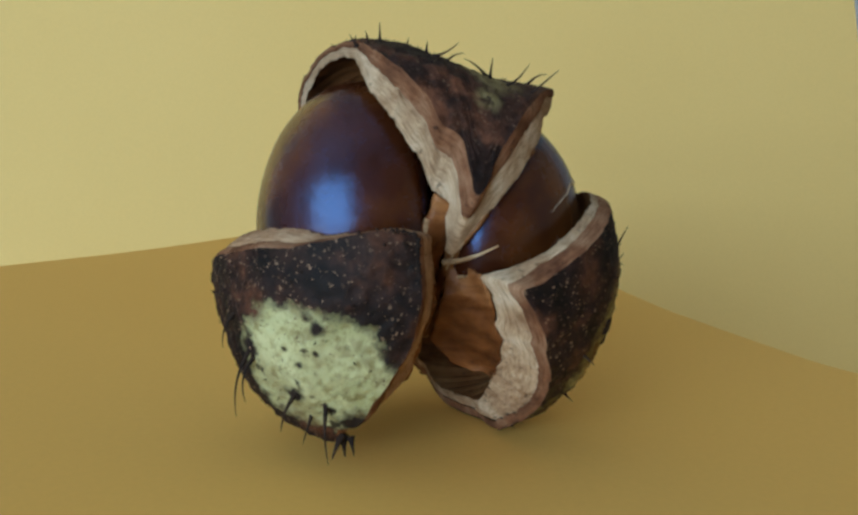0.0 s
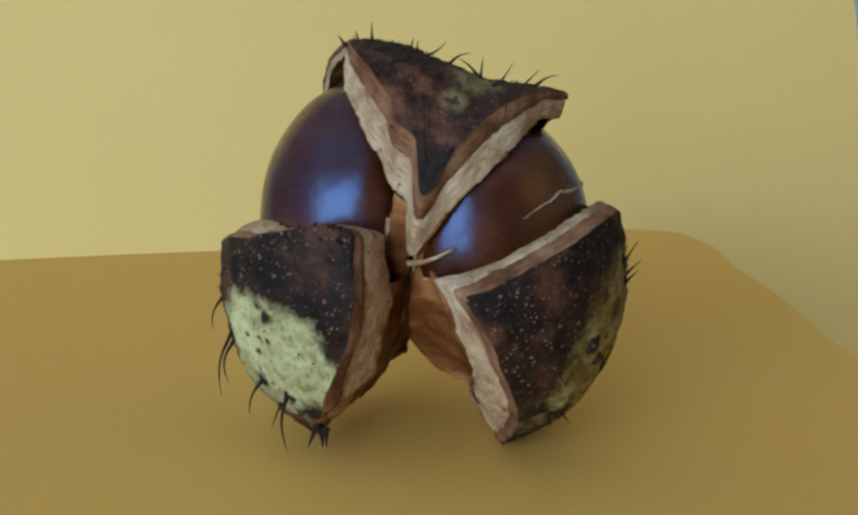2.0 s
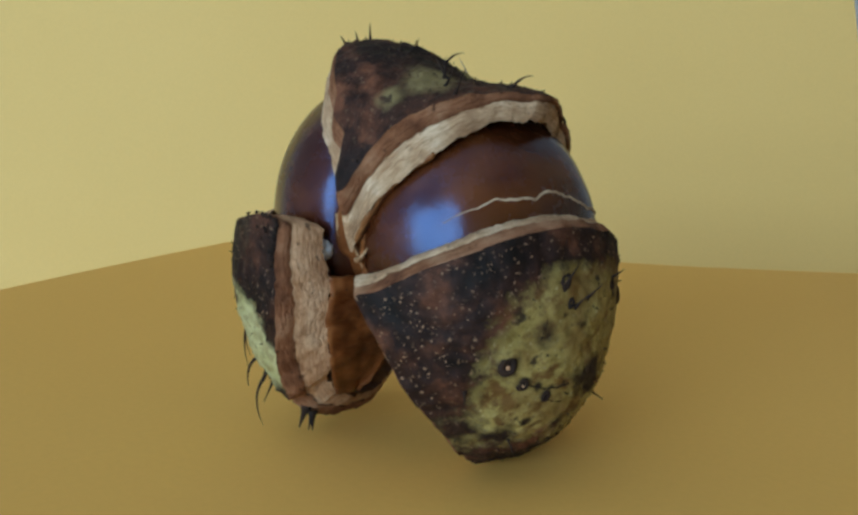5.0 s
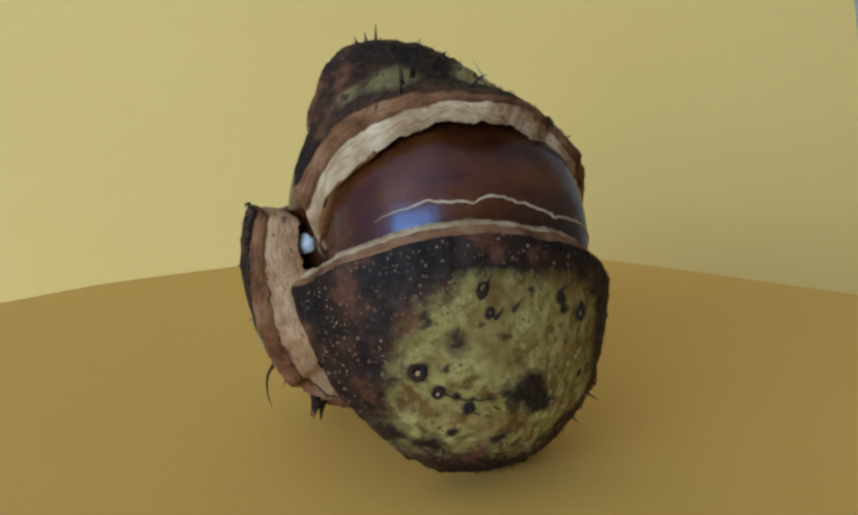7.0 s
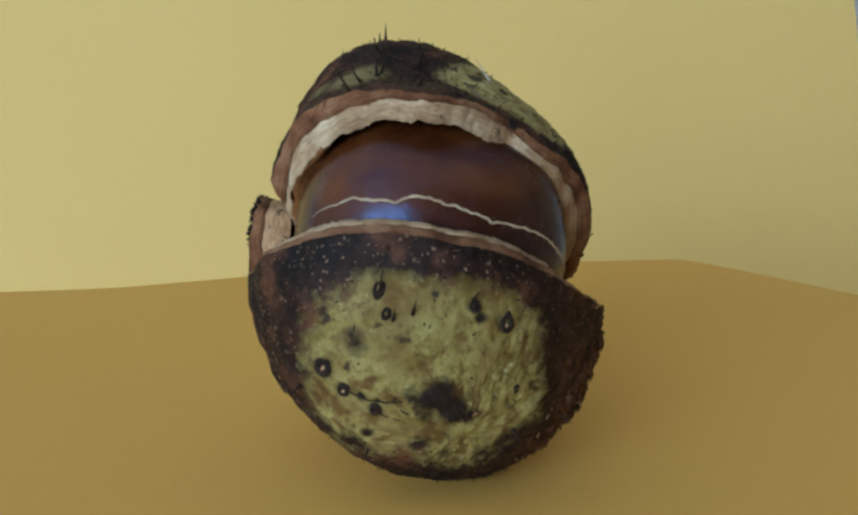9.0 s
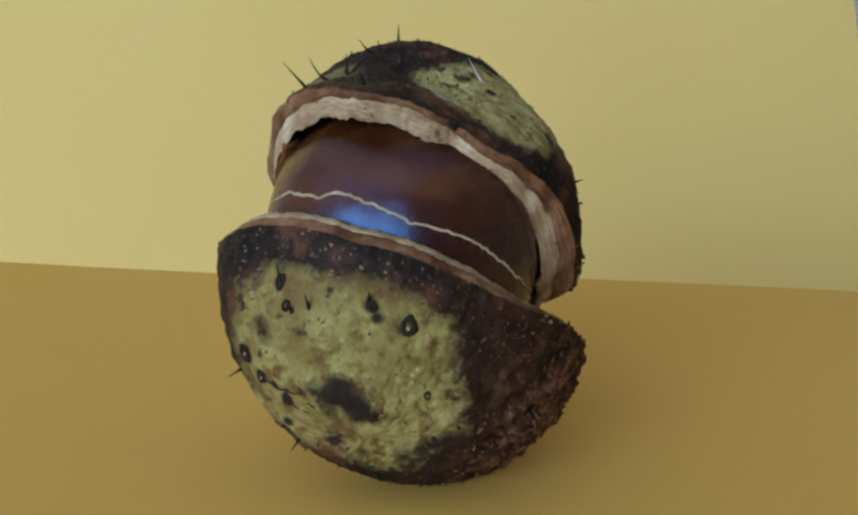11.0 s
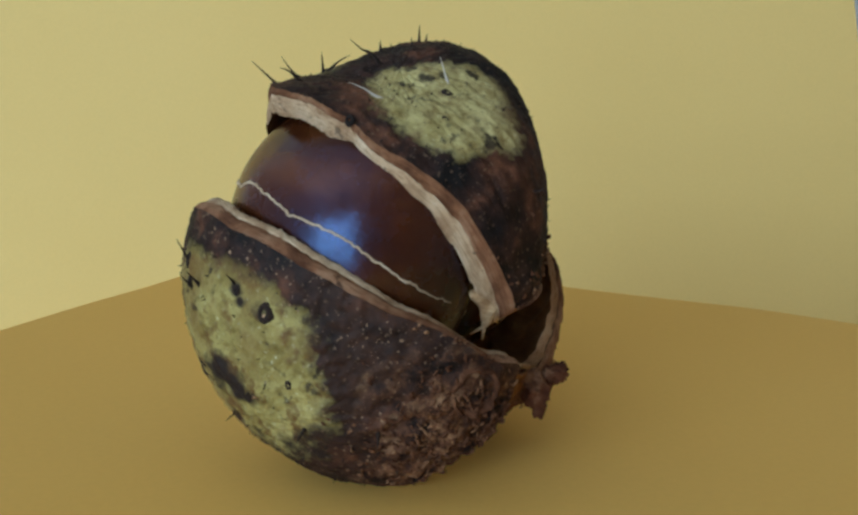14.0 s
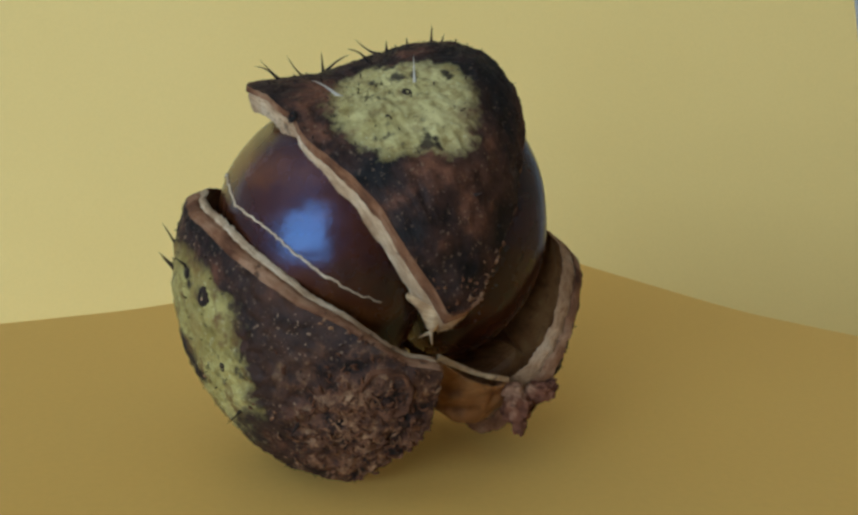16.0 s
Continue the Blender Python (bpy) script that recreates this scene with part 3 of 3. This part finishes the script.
# ---- membranes, stalk and spines of the burr ----
def sheet(name, left, right, bulge, material, parent, label="", nu=24):
    """A thin ragged membrane lofted between two curves, bulging along a direction."""
    def along(curve, s):
        k = s * (len(curve) - 1)
        i = min(int(k), len(curve) - 2)
        return Vector(curve[i]).lerp(Vector(curve[i + 1]), k - i)
    nv, verts = 28, []
    for j in range(nv):
        s = j / (nv - 1)
        a, b = along(left, s), along(right, s)
        for i in range(nu):
            f = i / (nu - 1)
            p = a.lerp(b, f) + Vector(bulge) * (4 * f * (1 - f))
            p += Vector((noise.noise(p * 600), noise.noise(p * 600 + Vector((5, 0, 0))), noise.noise(p * 600 + Vector((9, 0, 0))))) * 0.5 * MM
            p.z = max(p.z, 0.0004)
            verts.append(p)
    ob = mesh_ob(name, verts, grid_faces(nu, nv, False), material, parent, label)
    m = ob.modifiers.new("thick", "SOLIDIFY")
    m.thickness, m.offset = 0.5 * MM, 0
    return ob


def mm(*pts):
    return [Vector(p) * MM for p in pts]


def strand(name, pts, radii, material, parent, label="", sides=7):
    """A tapered fibre through points in millimetres, smoothed once."""
    ps = mm(*pts)
    rs = list(radii)
    for _ in range(2):
        np_, nr = [ps[0]], [rs[0]]
        for a, b, ra, rb in zip(ps, ps[1:], rs, rs[1:]):
            np_ += [a.lerp(b, 0.25), a.lerp(b, 0.75)]
            nr += [ra * 0.75 + rb * 0.25, ra * 0.25 + rb * 0.75]
        ps, rs = np_ + [ps[-1]], nr + [rs[-1]]
    vs, fs = tube(ps, [r * MM for r in rs], sides)
    return mesh_ob(name, vs, fs, material, parent, label)


def membranes():
    lab = "torn orange-brown membrane"
    sheet("membrane", [LEFT.lip(a, 1.0) for a in (2, -4, -10, -18, -32, -58)], mm((4.6, -7.6, 25.0), (4.6, -6.6, 22.0), (3.6, -4.6, 18.6), (1.6, -1.4, 15.0), (-1.0, -2.3, 10.8), (-3.8, -4.0, 6.7)), (-0.0005, 0.0025, 0.0), SEPTUM, BURR, lab)
    sheet("membrane", [RIGHT.lip(a, 1.0) for a in (-12, -5, 0, 6, 16, 30)], mm((5.6, -9.0, 26.0), (5.4, -9.6, 22.5), (4.4, -7.6, 18.8), (4.0, -5.0, 15.6), (7.4, -4.2, 12.2)) + [RIGHT.lip(32, 1.02)], (0.0006, 0.0004, 0.0004), SEPTUM, BURR, lab)
    sheet("membrane", mm((-3.5, 15.5, 16.0), (-4.0, 13.8, 12.0), (-4.0, 12.0, 8.6)), mm((-12.5, 11.5, 11.8), (-12.5, 10.8, 9.8), (-11.5, 9.5, 7.6)), (-0.0005, 0.0015, -0.001), LINING, BURR, lab)
    sheet("membrane", mm((6.5, -11.5, 34), (5.5, -9.5, 28), (4.0, -6.0, 22), (2.0, -1.5, 15)), mm((9.0, -10.5, 33), (7.5, -8.5, 27), (6.0, -5.0, 21), (4.0, -0.5, 15)), (0.0, -0.001, 0.0), SEPTUM, BURR, lab, nu=8)
    sheet("membrane", mm((4.0, -11.0, 35), (2.0, -10.5, 29), (1.0, -9.0, 24), (0.0, -5.0, 18)), mm((6.5, -11.5, 34), (5.0, -9.8, 28), (3.5, -7.0, 23), (2.0, -3.0, 17)), (-0.0008, -0.0008, 0.0), SEPTUM, BURR, lab, nu=8)
    sheet("membrane", mm((-5.8, 18.4, 26.0), (-4.6, 18.0, 22.8), (-3.0, 17.2, 20.2)), mm((0.6, 19.6, 24.8), (-1.2, 18.9, 22.0), (-2.6, 17.3, 19.8)), (0.0, 0.0008, 0.0), TORN, BURR, "torn pale tan tissue", nu=10)
    sheet("membrane", [TOP.lip(a, 0.95) for a in (6, 14, 22, 30, 40)], mm((6.0, -8.5, 31), (7.5, -8.5, 32.5), (9.0, -8.0, 35), (11.0, -7.5, 38), (13.0, -7.0, 41)), (0, 0.0005, 0), LINING, BURR, lab, nu=10)
    # torn fibres at both ends
    for pts in (((7.4, -13.4, 33.0), (6.8, -12.0, 29.5), (5.5, -9.5, 25.5)), ((5.0, -10.0, 26.5), (8.0, -11.5, 27.2), (11.5, -12.8, 29.2)), ((3.0, -11.5, 32.0), (2.5, -11.0, 28.0), (3.0, -8.0, 24.5)), ((6.0, -9.0, 24.0), (7.5, -10.0, 25.0), (10.0, -11.5, 25.0)),
                ((-3.5, 15.8, 16.2), (-8.0, 13.8, 13.8), (-12.5, 11.6, 12.0)), ((-12.8, 11.8, 12.2), (-8.5, 14.1, 13.6), (-4.2, 16.2, 15.6)), ((-3.2, 18.2, 22.6), (-2.4, 18.0, 20.0), (-2.8, 17.0, 18.0)), ((-1.4, 18.9, 23.0), (-3.6, 17.6, 20.6), (-5.2, 16.4, 19.8)), ((-4.6, 18.0, 23.0), (-3.2, 17.4, 20.0), (-1.2, 16.8, 18.8))):
        strand("fibre", pts, (0.42, 0.28, 0.10), TORN, BURR, "torn tan fibre")


membranes()


def stalk():
    """The gnarled stalk end on the pale valve."""
    for c, size, seed in (((-14.0, 12.2, 8.8), (1.7, 1.4, 2.3), 1.0), ((-16.8, 11.6, 10.6), (1.8, 1.3, 1.3), 2.0), ((-14.4, 12.4, 6.6), (0.9, 0.9, 1.3), 3.0), ((-18.3, 11.2, 11.2), (0.8, 0.8, 0.9), 4.0), ((-13.2, 11.4, 10.8), (1.7, 1.0, 1.0), 5.0)):
        bm = bmesh.new()
        bmesh.ops.create_icosphere(bm, subdivisions=4, radius=1.0)
        for v in bm.verts:
            n = v.co.copy()
            k = 1 + 0.35 * noise.noise(n * 1.8 + Vector((seed, 0, 0))) + 0.30 * noise.noise(n * 4.5 + Vector((0, seed, 0)))
            v.co = Vector([(c[i] + n[i] * size[i] * k) * MM for i in range(3)])
        part("stalk_stub", bm, STALK, V_LEFT, "gnarled reddish-brown stalk end")


STALK = fibrous("stalk", (0.045, 0.014, 0.009), (0.17, 0.060, 0.032), (0.42, 0.22, 0.13), 330, 0.8, 0.6)
stalk()


def spine(parent, base, tip, r=0.42, bend=(0, 0, 0), pale=False):
    valve = {V_TOP: TOP, V_RIGHT: RIGHT, V_LEFT: LEFT}[parent]
    b, t = Vector(base), Vector(tip)
    d = (b * MM - valve.c).normalized()
    on = (valve.c + d * valve.base(d)) / MM
    b, t, r = on, t + (on - b) * 0.7, r * 0.46
    m1 = b.lerp(t, 0.35) + Vector(bend)
    m2 = b.lerp(t, 0.7) + Vector(bend) * 0.8
    foot = b - (t - b) * 0.25
    strand("spine", (foot, b, m1, m2, t), (r * 2.2, r * 1.5, r * 0.8, r * 0.5, r * 0.15), SPINE_PALE if pale else SPINE, parent, "", 6)


SPINE_PALE = plain("spine_pale", (0.30, 0.24, 0.19), (0.52, 0.45, 0.38), 300, 0.7)


def spines():
    for b, t, bend in (((16.0, -4.2, 47.4), (19.0, -5.2, 50.2), (0, 0, 0)), ((13.2, -3.4, 48.6), (15.5, -4.2, 51.0), (0, 0, -0.5)), ((11.0, -2.0, 49.6), (11.1, -2.0, 51.8), (0, 0, 0)), ((10.6, -1.6, 49.8), (7.6, -1.0, 51.6), (0, 0, 0.3)), ((3.6, -2.4, 50.8), (6.4, -3.0, 52.6), (0, 0, -0.3)),
                       ((2.4, -2.6, 51.2), (2.5, -2.6, 52.6), (0, 0, 0)), ((-3.2, -3.2, 52.2), (-3.3, -3.3, 54.6), (0, 0, 0)), ((-4.6, -4.2, 52.2), (-5.0, -4.4, 53.6), (0, 0, 0)), ((-6.0, -5.0, 51.6), (-6.8, -5.4, 52.9), (0, 0, 0)), ((15.2, 4.0, 47.0), (18.0, 5.0, 48.6), (0, 0, 0.4)),
                       ((0.0, 1.5, 51.6), (0.2, 1.6, 53.0), (0, 0, 0)), ((5.0, 2.4, 51.2), (7.6, 3.4, 52.4), (0, 0, 0.5)), ((-6.5, 20.2, 36.0), (-7.2, 21.4, 36.4), (0, 0, 0))):
        spine(V_TOP, b, t, 0.36, bend)
    spine(V_TOP, (-0.5, 11.4, 49.6), (-0.4, 9.2, 52.0), 0.3, (0, 0, 0), True)
    spine(V_TOP, (9.6, 11.4, 48.0), (12.2, 9.6, 49.0), 0.3, (0, 0, 0.2), True)
    for b, t, bend, r in (((-8.8, -15.8, 9.0), (-8.3, -16.4, 2.2), (-0.2, -1.2, 0.3), 0.5), ((-18.2, -12.6, 15.6), (-19.8, -12.4, 7.0), (-0.8, -0.6, 0), 0.42), ((-17.6, -12.8, 14.8), (-18.6, -12.6, 9.0), (-0.8, -0.6, 0), 0.42), ((-12.4, -14.6, 10.7), (-14.0, -15.2, 6.2), (-0.3, -0.6, 0.3), 0.5),
                          ((-19.4, -11.0, 20.0), (-21.0, -11.2, 15.5), (-0.6, -0.4, 0), 0.36), ((-7.0, -10.0, 4.2), (-8.0, -10.4, 1.4), (0, 0, 0), 0.8), ((-5.6, -9.6, 4.2), (-5.2, -10.4, 2.2), (0, 0, 0), 0.6), ((-6.6, -9.0, 3.6), (-6.4, -9.2, 1.4), (0, 0, 0), 0.8), ((-10.5, -13.2, 7.6), (-11.4, -14.2, 4.4), (0, 0, 0), 0.4)):
        spine(V_LEFT, b, t, r, bend)
    for b, t in (((28.6, 6.0, 24.8), (30.2, 6.6, 26.6)), ((28.8, 2.4, 26.8), (30.3, 3.0, 29.6)), ((28.2, 4.0, 24.0), (29.8, 4.4, 25.6)), ((26.0, 12.0, 26.0), (27.2, 12.8, 27.2)), ((24.5, -8.0, 14.0), (25.4, -8.8, 13.2)), ((20.6, 17.6, 8.6), (21.6, 18.4, 7.8)), ((13.0, 22.6, 9.0), (13.6, 23.8, 8.4)), ((24.0, 0.0, 5.6), (24.8, -0.2, 4.8))):
        spine(V_RIGHT, b, t, 0.34)


spines()


def wart(valve, parent, at, r):
    """A dark raised ring where a spine broke off; its pale middle is a painted glint."""
    d = (Vector(at) * MM - valve.c).normalized()
    o = valve.c + d * (valve.base(d) + 0.05 * MM)
    u = d.cross(Vector((0.3, 0.2, 0.9))).normalized()
    w = d.cross(u)
    prof = ((1.15, -0.35), (0.9, 0.12), (0.65, 0.24), (0.42, 0.12), (0.30, 0.0))
    for name, rows, m in (("wart", prof, SPINE), ("wart_glint", ((0.30, -0.08), (0.2, 0.05), (0.10, 0.08), (0.02, 0.08)), PITH_TAN)):
        if name == "wart_glint" and r < 0.8:
            continue
        n, verts = 18, []
        off = (Vector((0, 0, -1)) - d * -d.z).normalized() * 0.34 * r * MM if name == "wart_glint" else Vector()
        for q, h in rows:
            for i in range(n):
                a = 2 * math.pi * i / n
                k = q * r * (1 + 0.22 * noise.noise(Vector((math.cos(a), math.sin(a), at[0] * 3.1)) * 1.4))
                verts.append(o + off + (u * math.cos(a) * 0.85 + w * math.sin(a) * 1.15) * k * MM + d * h * r * MM)
        mesh_ob(name, verts, grid_faces(n, len(rows), True), m, parent)


def warts():
    for p, r in (((26.3, -3.8, 17.9), 1.25), ((27.2, 2.5, 26.8), 0.9), ((24.4, 15.9, 23.2), 1.1), ((26.5, -1.6, 15.4), 0.8), ((26.5, 1.9, 13.4), 0.7), ((27.7, 3.2, 24.4), 0.6), ((26.7, 8.3, 15.6), 0.7), ((25.2, 11.2, 13.2), 0.6), ((25.9, 12.4, 25.2), 0.5), ((22.3, 17.5, 14.7), 0.5)):
        wart(RIGHT, V_RIGHT, p, r)
    for p, r in (((-17.7, -12.6, 16.3), 0.8), ((-12.2, -14.4, 10.9), 0.8)):
        wart(LEFT, V_LEFT, p, r)
    for p, r in (((0.5, 13.7, 48.6), 0.6), ((3.0, 17.6, 44.9), 0.5), ((13.2, 14.0, 43.4), 0.6)):
        wart(TOP, V_TOP, p, r)


warts()


def scratches():
    """Thin dark lines that wander over the green skin."""
    for way in (((26.5, -1.6, 15.6), (26.9, 0.4, 14.8), (26.9, 2.4, 14.3), (26.7, 4.4, 14.6), (26.6, 6.2, 15.2)), ((26.4, 1.9, 13.2), (26.2, 3.2, 12.4), (26.0, 5.0, 12.2)), ((26.4, 4.6, 13.6), (26.2, 6.0, 13.0)), ((27.0, -0.4, 20.6), (27.4, 0.2, 23.6))):
        pts = []
        for a, b in zip(way, way[1:]):
            for k in range(6):
                p = Vector(a).lerp(Vector(b), k / 6) * MM
                p += Vector((0, noise.noise(p * 1500), noise.noise(p * 1500 + Vector((3, 0, 0))))) * 0.3 * MM
                d = (p - RIGHT.c).normalized()
                pts.append((RIGHT.c + d * (RIGHT.base(d) + 0.02 * MM)) / MM)
        strand("scratch", pts, [0.03] + [0.09] * (len(pts) - 2) + [0.03], SPINE, V_RIGHT, "", 5)


scratches()


def stubble(valve, parent, count, seed):
    """Short stiff prickles all over a shell."""
    rng = random.Random(seed)
    verts, faces = [], []
    for _ in range(count):
        ph = rng.uniform(-math.pi, math.pi)
        i = int((ph + math.pi) / (2 * math.pi) * NPHI) % NPHI
        p, d = valve.outer(ph, valve.edge[i] * math.sqrt(rng.uniform(0.02, 0.97)))
        lean = Vector((rng.gauss(0, 1), rng.gauss(0, 1), rng.gauss(0, 1)))
        lean = (lean - d * lean.dot(d)).normalized()
        size = rng.uniform(0.25, 0.75) * MM
        u = d.cross(lean)
        base = len(verts)
        for k in range(4):
            a = math.pi * k / 2
            verts.append(p - d * 0.15 * MM + (u * math.cos(a) + lean * math.sin(a)) * 0.22 * size)
        verts.append(p + (d * 0.75 + lean * rng.uniform(0.1, 0.8)) * size)
        faces += [(base + k, base + (k + 1) % 4, base + 4) for k in range(4)]
    ob = mesh_ob("stubble", verts, faces, SPINE, parent, "short dark prickles", smooth=False)
    tagged(ob, kind="stuff")


stubble(TOP, V_TOP, 260, 3)
stubble(RIGHT, V_RIGHT, 150, 4)
stubble(LEFT, V_LEFT, 160, 5)


def crumbs(name, valve, parent, at, reach, count, seed, material, label, long=1.0, lift=0.0):
    """Loose ragged bits of dried tissue clinging to the shell round one place."""
    rng = random.Random(seed)
    mid = (Vector(at) * MM - valve.c).normalized()
    verts, faces = [], []
    for _ in range(count):
        off = Vector((rng.gauss(0, 1), rng.gauss(0, 1), rng.gauss(0, 1))) * reach / 22.0 * 0.55
        d = (mid + off).normalized()
        th = math.acos(max(-1, min(1, d.dot(valve.n))))
        ph = math.atan2(d.dot(valve.e2), d.dot(valve.e1))
        k = int((ph + math.pi) / (2 * math.pi) * NPHI) % NPHI
        p, d = valve.outer(ph, min(th, valve.edge[k] * 0.995))
        if p.z < 0.0015:
            continue
        side = d.cross(Vector((rng.uniform(-1, 1), rng.uniform(-1, 1), rng.uniform(-1, 1)))).normalized()
        n = rng.uniform(0.4, 1.1) * long
        w = d.cross(side)
        bow = rng.uniform(-0.5, 0.5) * n
        pts = [p - side * n * MM + d * 0.02 * MM, p + w * bow * MM + d * (0.12 + lift * 0.5) * MM, p + side * n * MM + d * (0.08 + lift * rng.random()) * MM]
        r = rng.uniform(0.09, 0.24) * MM
        vs, fs = tube(pts, (r * 0.5, r, r * rng.uniform(0.2, 0.6)), 5)
        base = len(verts)
        verts += vs
        faces += [tuple(i + base for i in f) for f in fs]
    ob = mesh_ob(name, verts, faces, material, parent, label, smooth=False)
    return tagged(ob, kind="stuff")


CRUMB = fibrous("crumb", (0.035, 0.012, 0.006), (0.13, 0.050, 0.024), (0.36, 0.19, 0.10), 300, 0.85, 0.5)
crumbs("crust", RIGHT, V_RIGHT, (4.5, 22.5, 9.5), 9.0, 520, 21, CRUMB, "rough brown crust of dried tissue", 0.5)
crumbs("frayed_tip", TOP, V_TOP, TOP.lip(-172, 0.1) / MM, 5.0, 80, 22, CRUMB, "frayed brown fibres at the tip", 0.3, 0.15)
crumbs("frayed_tip", LEFT, V_LEFT, LEFT.lip(20, 0.1) / MM, 3.0, 60, 24, SPINE, "frayed dark fibres at the tip", 0.35, 0.4)

crumbs("bark", LEFT, V_LEFT, (-15.0, 12.5, 10.0), 3.4, 70, 23, CRUMB, "crumbling reddish bark round the stalk end", 0.8, 0.5)


def ring_scar():
    """A round ridge where a stalk once touched the shell."""
    rng = random.Random(31)
    d = (Vector((3.0, 25.0, 15.0)) * MM - RIGHT.c).normalized()
    u = d.cross(Vector((0, 0, 1))).normalized()
    w = d.cross(u)
    prof = ((1.14, -0.2), (1.07, 0.36), (1.0, 0.50), (0.93, 0.32), (0.86, -0.2))
    n, verts = 40, []
    for q, h in prof:
        for i in range(n):
            a = 2 * math.pi * i / n
            k = 2.7 * q * (1 + 0.10 * noise.noise(Vector((math.cos(a), math.sin(a), 2.0)) * 2.2))
            dd = (RIGHT.c + d * RIGHT.r + (u * math.cos(a) + w * math.sin(a)) * k * MM - RIGHT.c).normalized()
            th, ph = math.acos(dd.dot(RIGHT.n)), math.atan2(dd.dot(RIGHT.e2), dd.dot(RIGHT.e1))
            verts.append(RIGHT.outer(ph, th)[0] + dd * (h + rng.uniform(-0.07, 0.07)) * MM)
    mesh_ob("ring_scar", verts, grid_faces(n, len(prof), True), CRUMB, V_RIGHT, "round brown scar ridge")


ring_scar()


def bead():
    """A bead between the membranes, its blue-white colour standing in for a glint."""
    bm = bmesh.new()
    bmesh.ops.create_icosphere(bm, subdivisions=3, radius=1.0)
    for v in bm.verts:
        n = v.co.copy()
        k = 1 + 0.25 * noise.noise(n * 1.7)
        v.co = Vector((1.6 + n.x * 1.2 * k, -12.7 + n.y * 1.1 * k, 27.4 + n.z * 1.3 * k)) * MM
    part("glint_bead", bm, BEAD, BURR, "pale bluish-white glossy bead standing in for a glint")


BEAD = plain("bead", (0.60, 0.70, 0.82), (0.80, 0.86, 0.92), 300, 0.15)
bead()


# ---- what moves ----
def motions():
    rows = [(0.5 * k, pose(0, 0, 0, 0, 0, SPIN * 0.5 * k)) for k in range(33)]
    for thing in (TURNTABLE, CARD, BURR, NUT_R, NUT_L):
        walk(thing, rows)


motions()
